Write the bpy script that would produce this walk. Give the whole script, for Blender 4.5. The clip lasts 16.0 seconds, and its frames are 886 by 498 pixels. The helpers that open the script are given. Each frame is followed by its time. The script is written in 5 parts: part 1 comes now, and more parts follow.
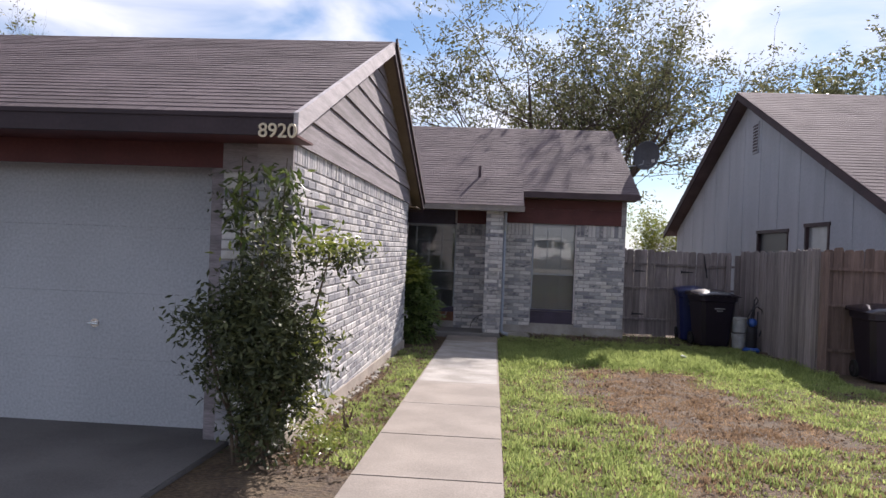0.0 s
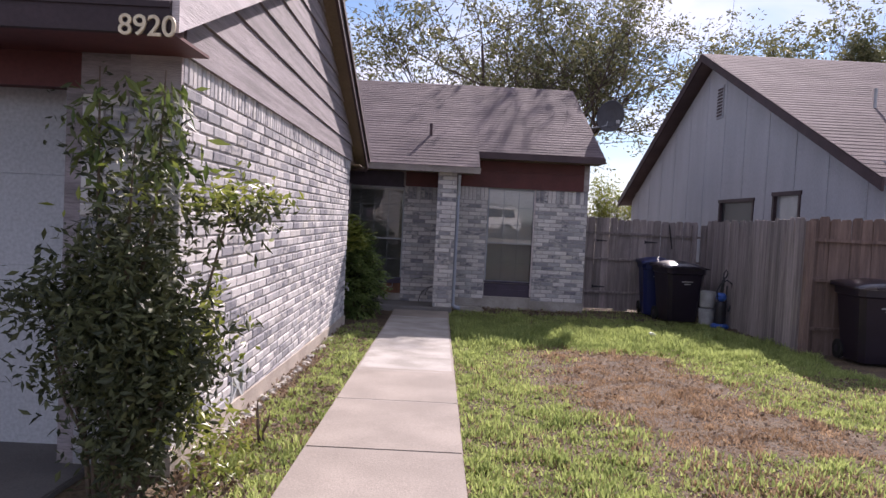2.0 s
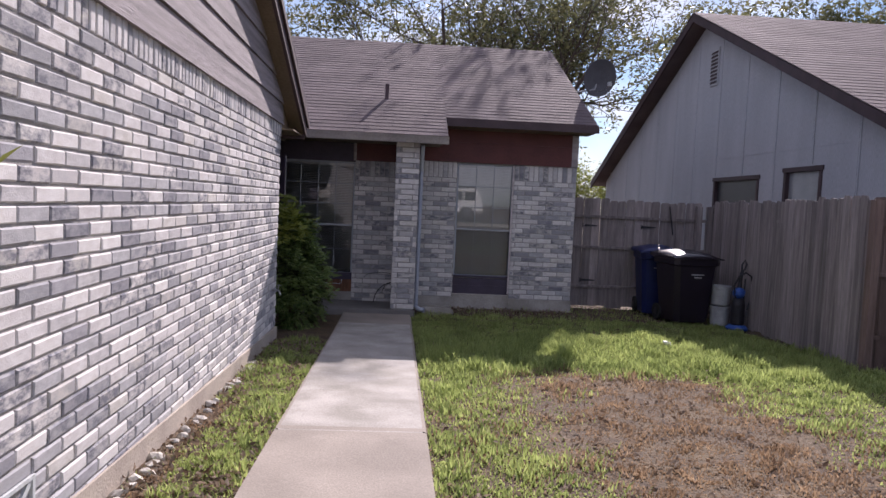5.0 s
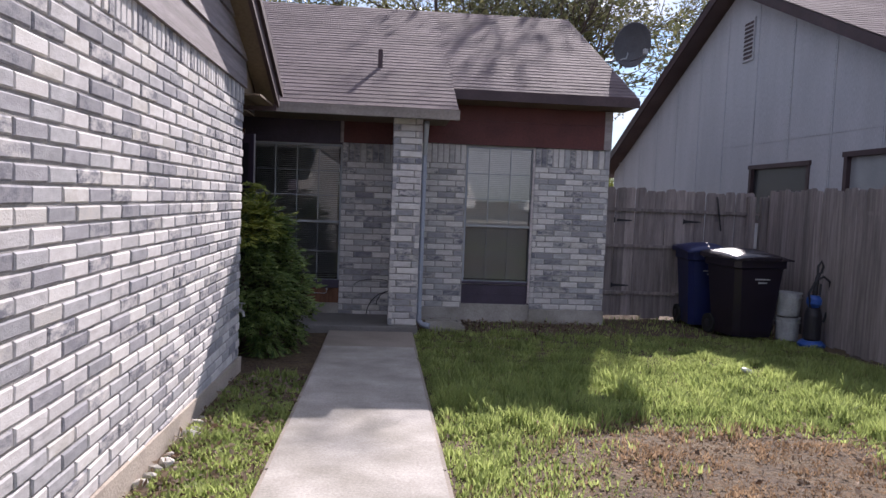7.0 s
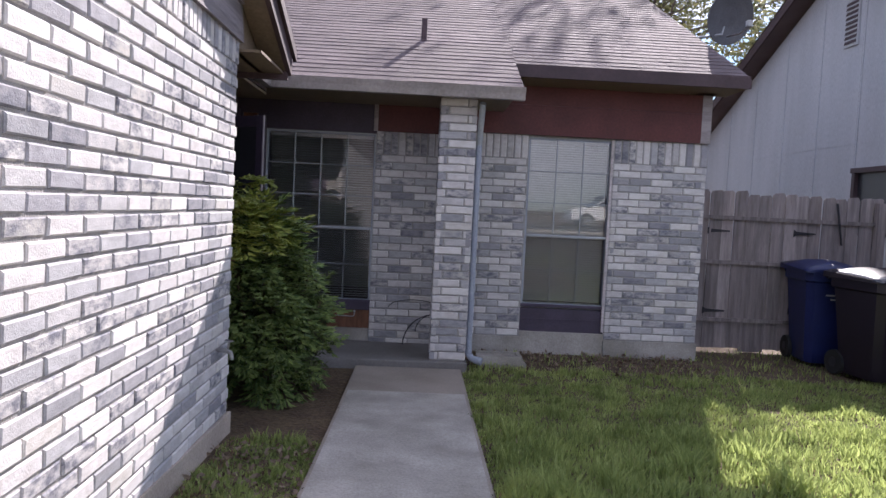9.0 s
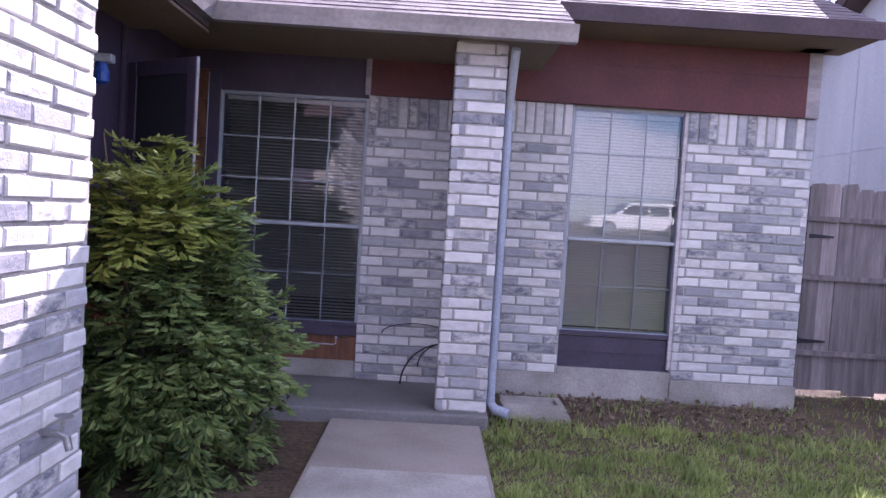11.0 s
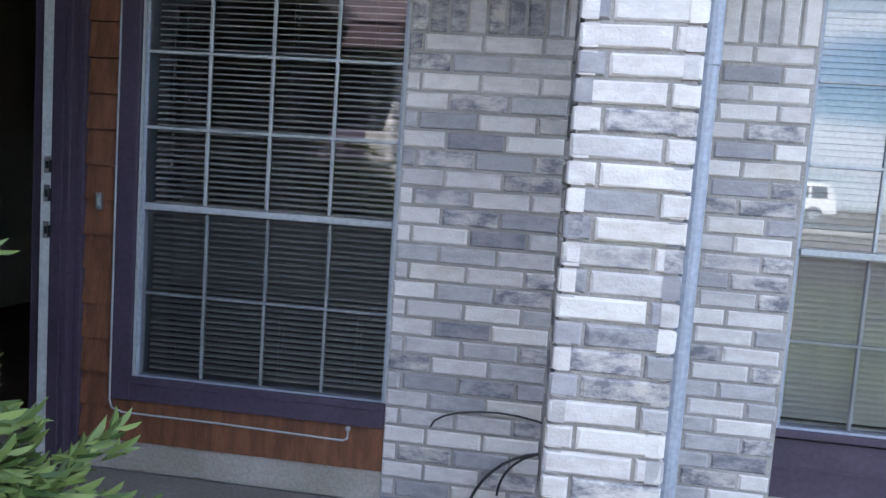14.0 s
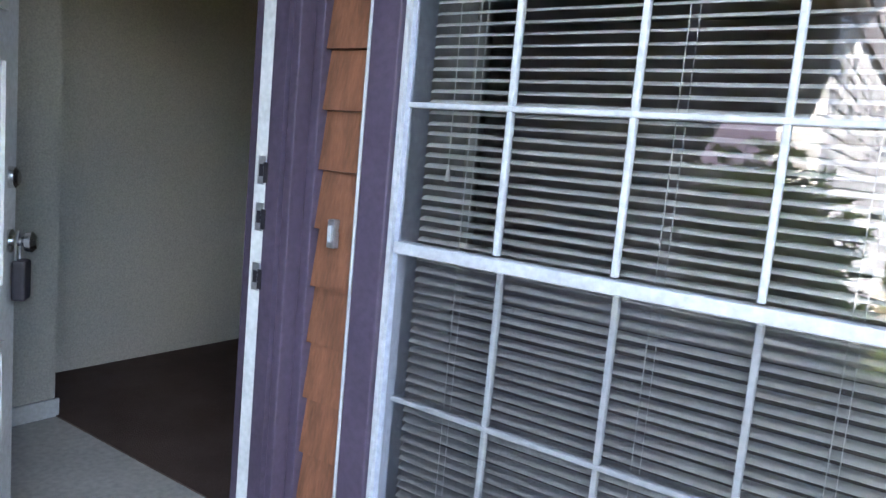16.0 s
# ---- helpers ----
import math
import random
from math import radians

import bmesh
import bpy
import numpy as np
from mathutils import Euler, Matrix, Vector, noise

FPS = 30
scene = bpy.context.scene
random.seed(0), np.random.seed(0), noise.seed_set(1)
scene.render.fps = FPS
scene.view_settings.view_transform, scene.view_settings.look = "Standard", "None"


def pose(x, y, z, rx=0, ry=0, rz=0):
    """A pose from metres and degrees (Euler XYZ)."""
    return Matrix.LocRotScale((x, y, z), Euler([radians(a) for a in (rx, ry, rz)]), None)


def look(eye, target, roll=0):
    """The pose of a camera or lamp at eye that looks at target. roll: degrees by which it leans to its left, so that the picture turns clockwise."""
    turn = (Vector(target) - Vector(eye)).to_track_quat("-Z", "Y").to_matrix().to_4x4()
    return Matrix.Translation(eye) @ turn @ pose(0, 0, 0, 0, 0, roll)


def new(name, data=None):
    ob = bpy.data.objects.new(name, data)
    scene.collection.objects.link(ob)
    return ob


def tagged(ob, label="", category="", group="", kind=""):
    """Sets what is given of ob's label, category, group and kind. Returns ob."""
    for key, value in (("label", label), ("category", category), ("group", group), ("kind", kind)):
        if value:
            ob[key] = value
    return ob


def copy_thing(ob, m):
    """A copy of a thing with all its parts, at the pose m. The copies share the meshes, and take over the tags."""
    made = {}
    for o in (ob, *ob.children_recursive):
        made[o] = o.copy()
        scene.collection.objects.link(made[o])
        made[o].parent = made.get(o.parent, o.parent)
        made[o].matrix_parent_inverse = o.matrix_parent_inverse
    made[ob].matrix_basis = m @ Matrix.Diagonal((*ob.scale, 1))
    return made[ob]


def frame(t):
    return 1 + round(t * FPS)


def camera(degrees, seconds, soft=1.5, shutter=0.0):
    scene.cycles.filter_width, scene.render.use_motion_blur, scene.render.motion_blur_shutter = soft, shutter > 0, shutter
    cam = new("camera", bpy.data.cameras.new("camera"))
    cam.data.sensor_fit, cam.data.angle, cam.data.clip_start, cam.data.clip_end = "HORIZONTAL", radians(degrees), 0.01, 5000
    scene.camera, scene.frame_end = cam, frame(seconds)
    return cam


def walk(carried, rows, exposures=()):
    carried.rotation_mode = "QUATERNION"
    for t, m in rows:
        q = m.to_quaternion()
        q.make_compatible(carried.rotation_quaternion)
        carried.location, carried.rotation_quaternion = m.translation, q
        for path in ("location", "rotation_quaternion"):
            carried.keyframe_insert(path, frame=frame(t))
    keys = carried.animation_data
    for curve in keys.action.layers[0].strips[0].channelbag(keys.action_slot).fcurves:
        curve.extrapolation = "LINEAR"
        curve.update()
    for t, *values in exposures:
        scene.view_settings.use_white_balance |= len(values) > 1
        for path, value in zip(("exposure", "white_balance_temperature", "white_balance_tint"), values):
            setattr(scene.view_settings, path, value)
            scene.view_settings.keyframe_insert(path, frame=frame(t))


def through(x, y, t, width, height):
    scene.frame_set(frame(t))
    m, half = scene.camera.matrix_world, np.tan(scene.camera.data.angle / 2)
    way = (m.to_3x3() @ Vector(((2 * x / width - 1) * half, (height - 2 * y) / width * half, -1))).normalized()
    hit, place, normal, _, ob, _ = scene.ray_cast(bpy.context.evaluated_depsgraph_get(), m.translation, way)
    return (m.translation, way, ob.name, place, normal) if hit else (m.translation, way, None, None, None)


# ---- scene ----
cam = camera(63.0, 16.0)
PATH = [
    (0, (-0.161, 1.259, 1.504), (-0.304, 3.253, 1.499), 2.2),
    (0.5, (-0.203, 1.571, 1.492), (-0.293, 3.569, 1.467), 2.5),
    (1, (-0.233, 1.89, 1.476), (-0.275, 3.889, 1.43), 2.7),
    (1.5, (-0.247, 2.225, 1.457), (-0.256, 4.224, 1.392), 2.9),
    (2, (-0.251, 2.573, 1.437), (-0.243, 4.571, 1.353), 2.9),
    (2.5, (-0.275, 2.904, 1.429), (-0.261, 4.901, 1.322), 2.8),
    (3, (-0.267, 3.297, 1.422), (-0.247, 5.293, 1.297), 2.8),
    (3.5, (-0.256, 3.739, 1.405), (-0.217, 5.734, 1.283), 2.6),
    (4, (-0.262, 4.144, 1.396), (-0.196, 6.14, 1.273), 2.5),
    (4.5, (-0.27, 4.528, 1.405), (-0.167, 6.522, 1.281), 2.5),
    (5, (-0.291, 4.939, 1.407), (-0.162, 6.931, 1.283), 2.6),
    (7.5, (-0.472, 7.384, 1.317), (-0.302, 9.372, 1.183), 2.2),
    (8, (-0.497, 7.819, 1.303), (-0.353, 9.809, 1.171), 2.3),
    (8.5, (-0.487, 8.231, 1.287), (-0.387, 10.224, 1.164), 2.5),
    (9, (-0.478, 8.64, 1.276), (-0.412, 10.636, 1.161), 2.8),
    (11.5, (-0.415, 10.983, 1.136), (-0.385, 12.981, 1.043), 3.5),
    (12, (-0.411, 11.407, 1.133), (-0.367, 13.404, 1.036), 3.7),
    (12.5, (-0.403, 11.792, 1.139), (-0.357, 13.789, 1.041), 3.8),
    (13, (-0.41, 12.204, 1.143), (-0.389, 14.201, 1.039), 4.0),
    (13.5, (-0.419, 12.661, 1.170), (-0.484, 14.655, 1.031), 3.9),
    (14, (-0.425, 13.122, 1.204), (-0.667, 15.099, 1.023), 4.1),
    (14.5, (-0.522, 13.557, 1.233), (-0.957, 15.497, 1.013), 4.1),
    (15, (-0.705, 13.949, 1.268), (-1.340, 15.828, 1.011), 4.6),
    (15.5, (-0.822, 14.277, 1.284), (-1.709, 16.048, 1.005), 4.6),
    (16, (-0.997, 14.632, 1.238), (-2.126, 16.264, 0.986), 5.3),
]
EXPOSURES = [(0, 0.72, 6300, 18), (1, 0.80, 6300, 26), (3, 0.78, 6350, 26), (5, 0.66, 6200, 24), (7.5, 0.96, 6150, 20), (9, 1.40, 6100, 20), (11.5, 2.45, 5600, 38), (12.5, 2.72, 5550, 36), (13.5, 2.85, 5600, 16), (14.5, 3.05, 5800, 8), (15, 3.5, 5800, 6), (15.5, 4.2, 5900, 6), (16, 4.85, 6000, 10)]
walk(cam, [(t, look(eye, target, roll)) for t, eye, target, roll in PATH], EXPOSURES)

# ---- world, sun, exposure ----
SUN = Vector((0.34, 1.0, 0.72)).normalized()
world = bpy.data.worlds.new("sky")
scene.world = world
world.use_nodes = True
wn, wl = world.node_tree.nodes, world.node_tree.links
wn.clear()
w_out = wn.new("ShaderNodeOutputWorld")
w_bg = wn.new("ShaderNodeBackground")
w_sky = wn.new("ShaderNodeTexSky")
w_sky.sky_type = "NISHITA"
w_sky.sun_disc = False
w_sky.sun_elevation = math.asin(SUN.z)
w_sky.sun_rotation = math.atan2(SUN.x, SUN.y)
w_sky.dust_density = 0.4
w_tc = wn.new("ShaderNodeTexCoord")
w_map = wn.new("ShaderNodeMapping")
w_map.inputs["Scale"].default_value = (1.6, 1.6, 5.0)
w_noise = wn.new("ShaderNodeTexNoise")
w_noise.inputs["Scale"].default_value = 1.7
w_noise.inputs["Detail"].default_value = 6
w_noise.inputs["Distortion"].default_value = 0.6
w_ramp = wn.new("ShaderNodeValToRGB")
w_ramp.color_ramp.elements[0].position = 0.42
w_ramp.color_ramp.elements[1].position = 0.62
w_mix = wn.new("ShaderNodeMixRGB")
w_mix.inputs["Color2"].default_value = (10.0, 10.2, 10.8, 1)
w_dim = wn.new("ShaderNodeMixRGB")
w_dim.blend_type = "MULTIPLY"
w_dim.inputs["Fac"].default_value = 1.0
w_dim.inputs["Color2"].default_value = (0.70, 0.86, 1.0, 1)
wl.new(w_tc.outputs["Generated"], w_map.inputs["Vector"])
wl.new(w_map.outputs["Vector"], w_noise.inputs["Vector"])
wl.new(w_noise.outputs["Fac"], w_ramp.inputs["Fac"])
wl.new(w_ramp.outputs["Color"], w_mix.inputs["Fac"])
wl.new(w_sky.outputs["Color"], w_dim.inputs["Color1"])
wl.new(w_dim.outputs["Color"], w_mix.inputs["Color1"])
wl.new(w_mix.outputs["Color"], w_bg.inputs["Color"])
w_bg.inputs["Strength"].default_value = 0.066
wl.new(w_bg.outputs["Background"], w_out.inputs["Surface"])

sun_data = bpy.data.lights.new("sun", "SUN")
sun_data.energy = 5.0
sun_data.angle = radians(0.55)
sun_data.color = (1.0, 0.93, 0.84)
sun = new("sun", sun_data)
sun.matrix_world = look(tuple(SUN * 60), (0, 0, 0))


# ---- materials ----
def mat(name, colour, rough=0.7, metal=0.0, vary=0.25, scale=6.0, fine=60.0, bump=0.15, second=None, streak=None, spec=0.4, per_piece=0.0):
    """A surface with two scales of variation in colour and a fine relief. second: a colour that comes through in stains."""
    m = bpy.data.materials.new(name)
    m.use_nodes = True
    n, l = m.node_tree.nodes, m.node_tree.links
    b = n["Principled BSDF"]
    tc = n.new("ShaderNodeTexCoord")
    mp = n.new("ShaderNodeMapping")
    if streak:
        mp.inputs["Scale"].default_value = streak
    geo = n.new("ShaderNodeNewGeometry")
    l.new(geo.outputs["Position"], mp.inputs["Vector"])
    n1, n2 = n.new("ShaderNodeTexNoise"), n.new("ShaderNodeTexNoise")
    n1.inputs["Scale"].default_value, n2.inputs["Scale"].default_value = scale, fine
    n1.inputs["Detail"].default_value, n2.inputs["Detail"].default_value = 5, 3
    for x in (n1, n2):
        l.new(mp.outputs["Vector"], x.inputs["Vector"])
    ramp = n.new("ShaderNodeValToRGB")
    ramp.color_ramp.elements[0].position, ramp.color_ramp.elements[1].position = 0.35, 0.68
    lo = second or tuple(c * (1 - vary) for c in colour)
    hi = colour
    ramp.color_ramp.elements[0].color = (*lo, 1)
    ramp.color_ramp.elements[1].color = (*hi, 1)
    l.new(n1.outputs["Fac"], ramp.inputs["Fac"])
    mul = n.new("ShaderNodeMixRGB")
    mul.blend_type = "OVERLAY"
    mul.inputs["Fac"].default_value = 0.35
    l.new(ramp.outputs["Color"], mul.inputs["Color1"])
    l.new(n2.outputs["Fac"], mul.inputs["Color2"])
    last = mul.outputs["Color"]
    if per_piece:
        oi = n.new("ShaderNodeObjectInfo")
        add = n.new("ShaderNodeMath")
        l.new(oi.outputs["Random"], add.inputs[0])
        l.new(geo.outputs["Random Per Island"], add.inputs[1])
        fr = n.new("ShaderNodeMath")
        fr.operation = "FRACT"
        l.new(add.outputs[0], fr.inputs[0])
        mr = n.new("ShaderNodeMapRange")
        mr.inputs["To Min"].default_value, mr.inputs["To Max"].default_value = 1 - per_piece, 1 + per_piece
        l.new(fr.outputs[0], mr.inputs["Value"])
        hs = n.new("ShaderNodeHueSaturation")
        l.new(mr.outputs[0], hs.inputs["Value"])
        l.new(last, hs.inputs["Color"])
        last = hs.outputs["Color"]
    l.new(last, b.inputs["Base Color"])
    b.inputs["Roughness"].default_value, b.inputs["Metallic"].default_value = rough, metal
    b.inputs["Specular IOR Level"].default_value = spec
    if bump:
        bp = n.new("ShaderNodeBump")
        bp.inputs["Strength"].default_value, bp.inputs["Distance"].default_value = bump, 0.01
        l.new(n2.outputs["Fac"], bp.inputs["Height"])
        l.new(bp.outputs["Normal"], b.inputs["Normal"])
    return m


def brick_material():
    m = bpy.data.materials.new("whitewashed_brick")
    m.use_nodes = True
    n, l = m.node_tree.nodes, m.node_tree.links
    b = n["Principled BSDF"]
    oi, geo = n.new("ShaderNodeObjectInfo"), n.new("ShaderNodeNewGeometry")
    add, fr = n.new("ShaderNodeMath"), n.new("ShaderNodeMath")
    fr.operation = "FRACT"
    l.new(oi.outputs["Random"], add.inputs[0])
    l.new(geo.outputs["Random Per Island"], add.inputs[1])
    l.new(add.outputs[0], fr.inputs[0])
    base = n.new("ShaderNodeValToRGB")
    base.color_ramp.interpolation = "CONSTANT"
    e = base.color_ramp.elements
    e[0].position, e[0].color = 0.0, (0.58, 0.55, 0.54, 1)
    e[1].position, e[1].color = 0.3, (0.48, 0.46, 0.46, 1)
    for pos, col in ((0.46, (0.65, 0.62, 0.60, 1)), (0.62, (0.33, 0.32, 0.34, 1)), (0.72, (0.41, 0.40, 0.41, 1)), (0.87, (0.30, 0.295, 0.31, 1)), (0.91, (0.56, 0.53, 0.50, 1))):
        x = e.new(pos)
        x.color = col
    l.new(fr.outputs[0], base.inputs["Fac"])
    mp = n.new("ShaderNodeVectorMath")
    mp.operation = "ADD"
    sc = n.new("ShaderNodeVectorMath")
    sc.operation = "SCALE"
    sc.inputs[0].default_value = (31.0, 17.0, 23.0)
    l.new(fr.outputs[0], sc.inputs["Scale"])
    l.new(geo.outputs["Position"], mp.inputs[0])
    l.new(sc.outputs[0], mp.inputs[1])
    n1, n2 = n.new("ShaderNodeTexNoise"), n.new("ShaderNodeTexNoise")
    n1.inputs["Scale"].default_value, n1.inputs["Detail"].default_value = 13, 9
    n1.inputs["Roughness"].default_value = 0.72
    n2.inputs["Scale"].default_value, n2.inputs["Detail"].default_value = 120, 3
    st = n.new("ShaderNodeVectorMath")
    st.operation = "MULTIPLY"
    st.inputs[1].default_value = (0.8, 0.8, 1.7)
    l.new(mp.outputs[0], st.inputs[0])
    l.new(st.outputs[0], n1.inputs["Vector"])
    l.new(mp.outputs[0], n2.inputs["Vector"])
    # dark fired blotches on a third of the bricks
    dark = n.new("ShaderNodeMapRange")
    dark.inputs["From Min"].default_value, dark.inputs["From Max"].default_value = 0.40, 0.60
    l.new(n1.outputs["Fac"], dark.inputs["Value"])
    f2 = n.new("ShaderNodeMath")
    f2.operation = "MULTIPLY"
    f2.inputs[1].default_value = 7.31
    f3 = n.new("ShaderNodeMath")
    f3.operation = "FRACT"
    l.new(fr.outputs[0], f2.inputs[0])
    l.new(f2.outputs[0], f3.inputs[0])
    g = n.new("ShaderNodeMapRange")
    g.inputs["From Min"].default_value, g.inputs["From Max"].default_value = 0.66, 0.76
    l.new(f3.outputs[0], g.inputs["Value"])
    mu = n.new("ShaderNodeMath")
    mu.operation = "MULTIPLY"
    l.new(dark.outputs[0], mu.inputs[0])
    l.new(g.outputs[0], mu.inputs[1])
    mix = n.new("ShaderNodeMixRGB")
    mix.inputs["Color2"].default_value = (0.145, 0.145, 0.17, 1)
    l.new(mu.outputs[0], mix.inputs["Fac"])
    l.new(base.outputs["Color"], mix.inputs["Color1"])
    ov = n.new("ShaderNodeMixRGB")
    ov.blend_type = "OVERLAY"
    ov.inputs["Fac"].default_value = 0.6
    l.new(mix.outputs["Color"], ov.inputs["Color1"])
    l.new(n1.outputs["Fac"], ov.inputs["Color2"])
    l.new(ov.outputs["Color"], b.inputs["Base Color"])
    b.inputs["Roughness"].default_value = 0.85
    b.inputs["Specular IOR Level"].default_value = 0.25
    bp = n.new("ShaderNodeBump")
    bp.inputs["Strength"].default_value, bp.inputs["Distance"].default_value = 0.35, 0.006
    ad = n.new("ShaderNodeMath")
    l.new(n1.outputs["Fac"], ad.inputs[0])
    l.new(n2.outputs["Fac"], ad.inputs[1])
    l.new(ad.outputs[0], bp.inputs["Height"])
    l.new(bp.outputs["Normal"], b.inputs["Normal"])
    return m


def leaf_material(name, a, c, gloss=0.45, patch=False, through=0.35):
    """Leaves: colour varies from leaf to leaf, and light comes through."""
    m = bpy.data.materials.new(name)
    m.use_nodes = True
    n, l = m.node_tree.nodes, m.node_tree.links
    b = n["Principled BSDF"]
    geo = n.new("ShaderNodeNewGeometry")
    r = n.new("ShaderNodeValToRGB")
    r.color_ramp.elements[0].color, r.color_ramp.elements[1].color = (*a, 1), (*c, 1)
    l.new(geo.outputs["Random Per Island"], r.inputs["Fac"])
    if patch:
        # growth is paler in some hand-wide patches and darker in others
        nz, av, ct = n.new("ShaderNodeTexNoise"), n.new("ShaderNodeMath"), n.new("ShaderNodeMapRange")
        nz.inputs["Scale"].default_value, nz.inputs["Detail"].default_value = 3.2, 4
        l.new(geo.outputs["Position"], nz.inputs["Vector"])
        ct.inputs["From Min"].default_value, ct.inputs["From Max"].default_value = 0.32, 0.68
        l.new(nz.outputs["Fac"], ct.inputs["Value"])
        av.operation = "MULTIPLY_ADD"
        av.inputs[1].default_value = 0.5
        hf = n.new("ShaderNodeMath")
        hf.operation = "MULTIPLY"
        hf.inputs[1].default_value = 0.5
        l.new(geo.outputs["Random Per Island"], hf.inputs[0])
        l.new(ct.outputs[0], av.inputs[0])
        l.new(hf.outputs[0], av.inputs[2])
        l.new(av.outputs[0], r.inputs["Fac"])
    l.new(r.outputs["Color"], b.inputs["Base Color"])
    b.inputs["Roughness"].default_value = gloss
    b.inputs["Specular IOR Level"].default_value = 0.3
    t = n.new("ShaderNodeBsdfTranslucent")
    l.new(r.outputs["Color"], t.inputs["Color"])
    mx = n.new("ShaderNodeMixShader")
    mx.inputs["Fac"].default_value = through
    l.new(b.outputs[0], mx.inputs[1])
    l.new(t.outputs[0], mx.inputs[2])
    l.new(mx.outputs[0], n["Material Output"].inputs["Surface"])
    return m


def glass_material(name, tint=(0.9, 0.93, 0.95), clear=0.55):
    """A thin pane: partly clear, partly a mirror by Fresnel."""
    m = bpy.data.materials.new(name)
    m.use_nodes = True
    n, l = m.node_tree.nodes, m.node_tree.links
    n.remove(n["Principled BSDF"])
    tr, gl, fz, mx = n.new("ShaderNodeBsdfTransparent"), n.new("ShaderNodeBsdfGlossy"), n.new("ShaderNodeFresnel"), n.new("ShaderNodeMixShader")
    tr.inputs["Color"].default_value = (*tint, 1)
    gl.inputs["Roughness"].default_value = 0.01
    fz.inputs["IOR"].default_value = clear
    l.new(fz.outputs[0], mx.inputs["Fac"])
    l.new(tr.outputs[0], mx.inputs[1])
    l.new(gl.outputs[0], mx.inputs[2])
    l.new(mx.outputs[0], n["Material Output"].inputs["Surface"])
    return m


def screen_material():
    """Insect mesh: a fine dark weave that lets part of the light through."""
    m = bpy.data.materials.new("insect_mesh")
    m.use_nodes = True
    n, l = m.node_tree.nodes, m.node_tree.links
    b = n["Principled BSDF"]
    b.inputs["Base Color"].default_value = (0.025, 0.025, 0.03, 1)
    b.inputs["Roughness"].default_value = 0.7
    tr, mx = n.new("ShaderNodeBsdfTransparent"), n.new("ShaderNodeMixShader")
    mx.inputs["Fac"].default_value = 0.17
    l.new(tr.outputs[0], mx.inputs[1])
    l.new(b.outputs[0], mx.inputs[2])
    l.new(mx.outputs[0], n["Material Output"].inputs["Surface"])
    return m


def shingle_material():
    m = mat("asphalt_shingle", (0.165, 0.128, 0.133), 0.9, vary=0.3, scale=1.3, fine=160, bump=0.4, spec=0.2, per_piece=0.09)
    return m


def ground_material():
    """Soil and thatch: green where the lawn lives, straw brown where it has died."""
    m = bpy.data.materials.new("lawn_soil")
    m.use_nodes = True
    n, l = m.node_tree.nodes, m.node_tree.links
    b = n["Principled BSDF"]
    geo = n.new("ShaderNodeNewGeometry")
    n1, n2 = n.new("ShaderNodeTexNoise"), n.new("ShaderNodeTexNoise")
    n1.inputs["Scale"].default_value, n1.inputs["Detail"].default_value = 5.0, 6
    n2.inputs["Scale"].default_value, n2.inputs["Detail"].default_value = 34, 5
    for x in (n1, n2):
        l.new(geo.outputs["Position"], x.inputs["Vector"])
    r1, r2 = n.new("ShaderNodeValToRGB"), n.new("ShaderNodeValToRGB")
    r1.color_ramp.elements[0].position, r1.color_ramp.elements[1].position = 0.35, 0.65
    r1.color_ramp.elements[0].color, r1.color_ramp.elements[1].color = (0.05, 0.03, 0.018, 1), (0.14, 0.10, 0.05, 1)
    r2.color_ramp.elements[0].color, r2.color_ramp.elements[1].color = (0.03, 0.02, 0.014, 1), (0.20, 0.135, 0.08, 1)
    r2.color_ramp.elements[0].position, r2.color_ramp.elements[1].position = 0.35, 0.75
    l.new(n1.outputs["Fac"], r1.inputs["Fac"])
    l.new(n2.outputs["Fac"], r2.inputs["Fac"])
    mx = n.new("ShaderNodeMixRGB")
    mx.inputs["Fac"].default_value = 0.5
    l.new(r1.outputs["Color"], mx.inputs["Color1"])
    l.new(r2.outputs["Color"], mx.inputs["Color2"])
    l.new(mx.outputs["Color"], b.inputs["Base Color"])
    b.inputs["Roughness"].default_value = 0.95
    bp = n.new("ShaderNodeBump")
    bp.inputs["Strength"].default_value, bp.inputs["Distance"].default_value = 0.7, 0.03
    l.new(n2.outputs["Fac"], bp.inputs["Height"])
    l.new(bp.outputs["Normal"], b.inputs["Normal"])
    return m


BRICK = brick_material()
MORTAR = mat("mortar", (0.38, 0.36, 0.345), 0.95, fine=140, bump=0.5)
CONCRETE = mat("concrete_walk", (0.325, 0.283, 0.245), 0.9, vary=0.22, scale=2.2, fine=90, bump=0.25, spec=0.25)
SLAB = mat("concrete_slab", (0.42, 0.39, 0.36), 0.9, vary=0.3, scale=3.0, fine=70, bump=0.3, second=(0.27, 0.25, 0.22))
# darker copy of the slab concrete: shade under the porch roof is in the colour
PORCH = mat("shaded_porch_concrete", (0.20, 0.19, 0.185), 0.85, vary=0.3, scale=2.5, fine=70, bump=0.25, second=(0.15, 0.14, 0.13))
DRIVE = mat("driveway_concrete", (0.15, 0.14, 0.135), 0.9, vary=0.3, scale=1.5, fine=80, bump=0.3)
RED = mat("barn_red_paint", (0.125, 0.034, 0.032), 0.6, vary=0.3, scale=3, fine=40, bump=0.12)
ORANGE = mat("rust_brown_siding", (0.20, 0.085, 0.045), 0.6, vary=0.45, scale=5, fine=30, bump=0.25, streak=(6, 6, 1))
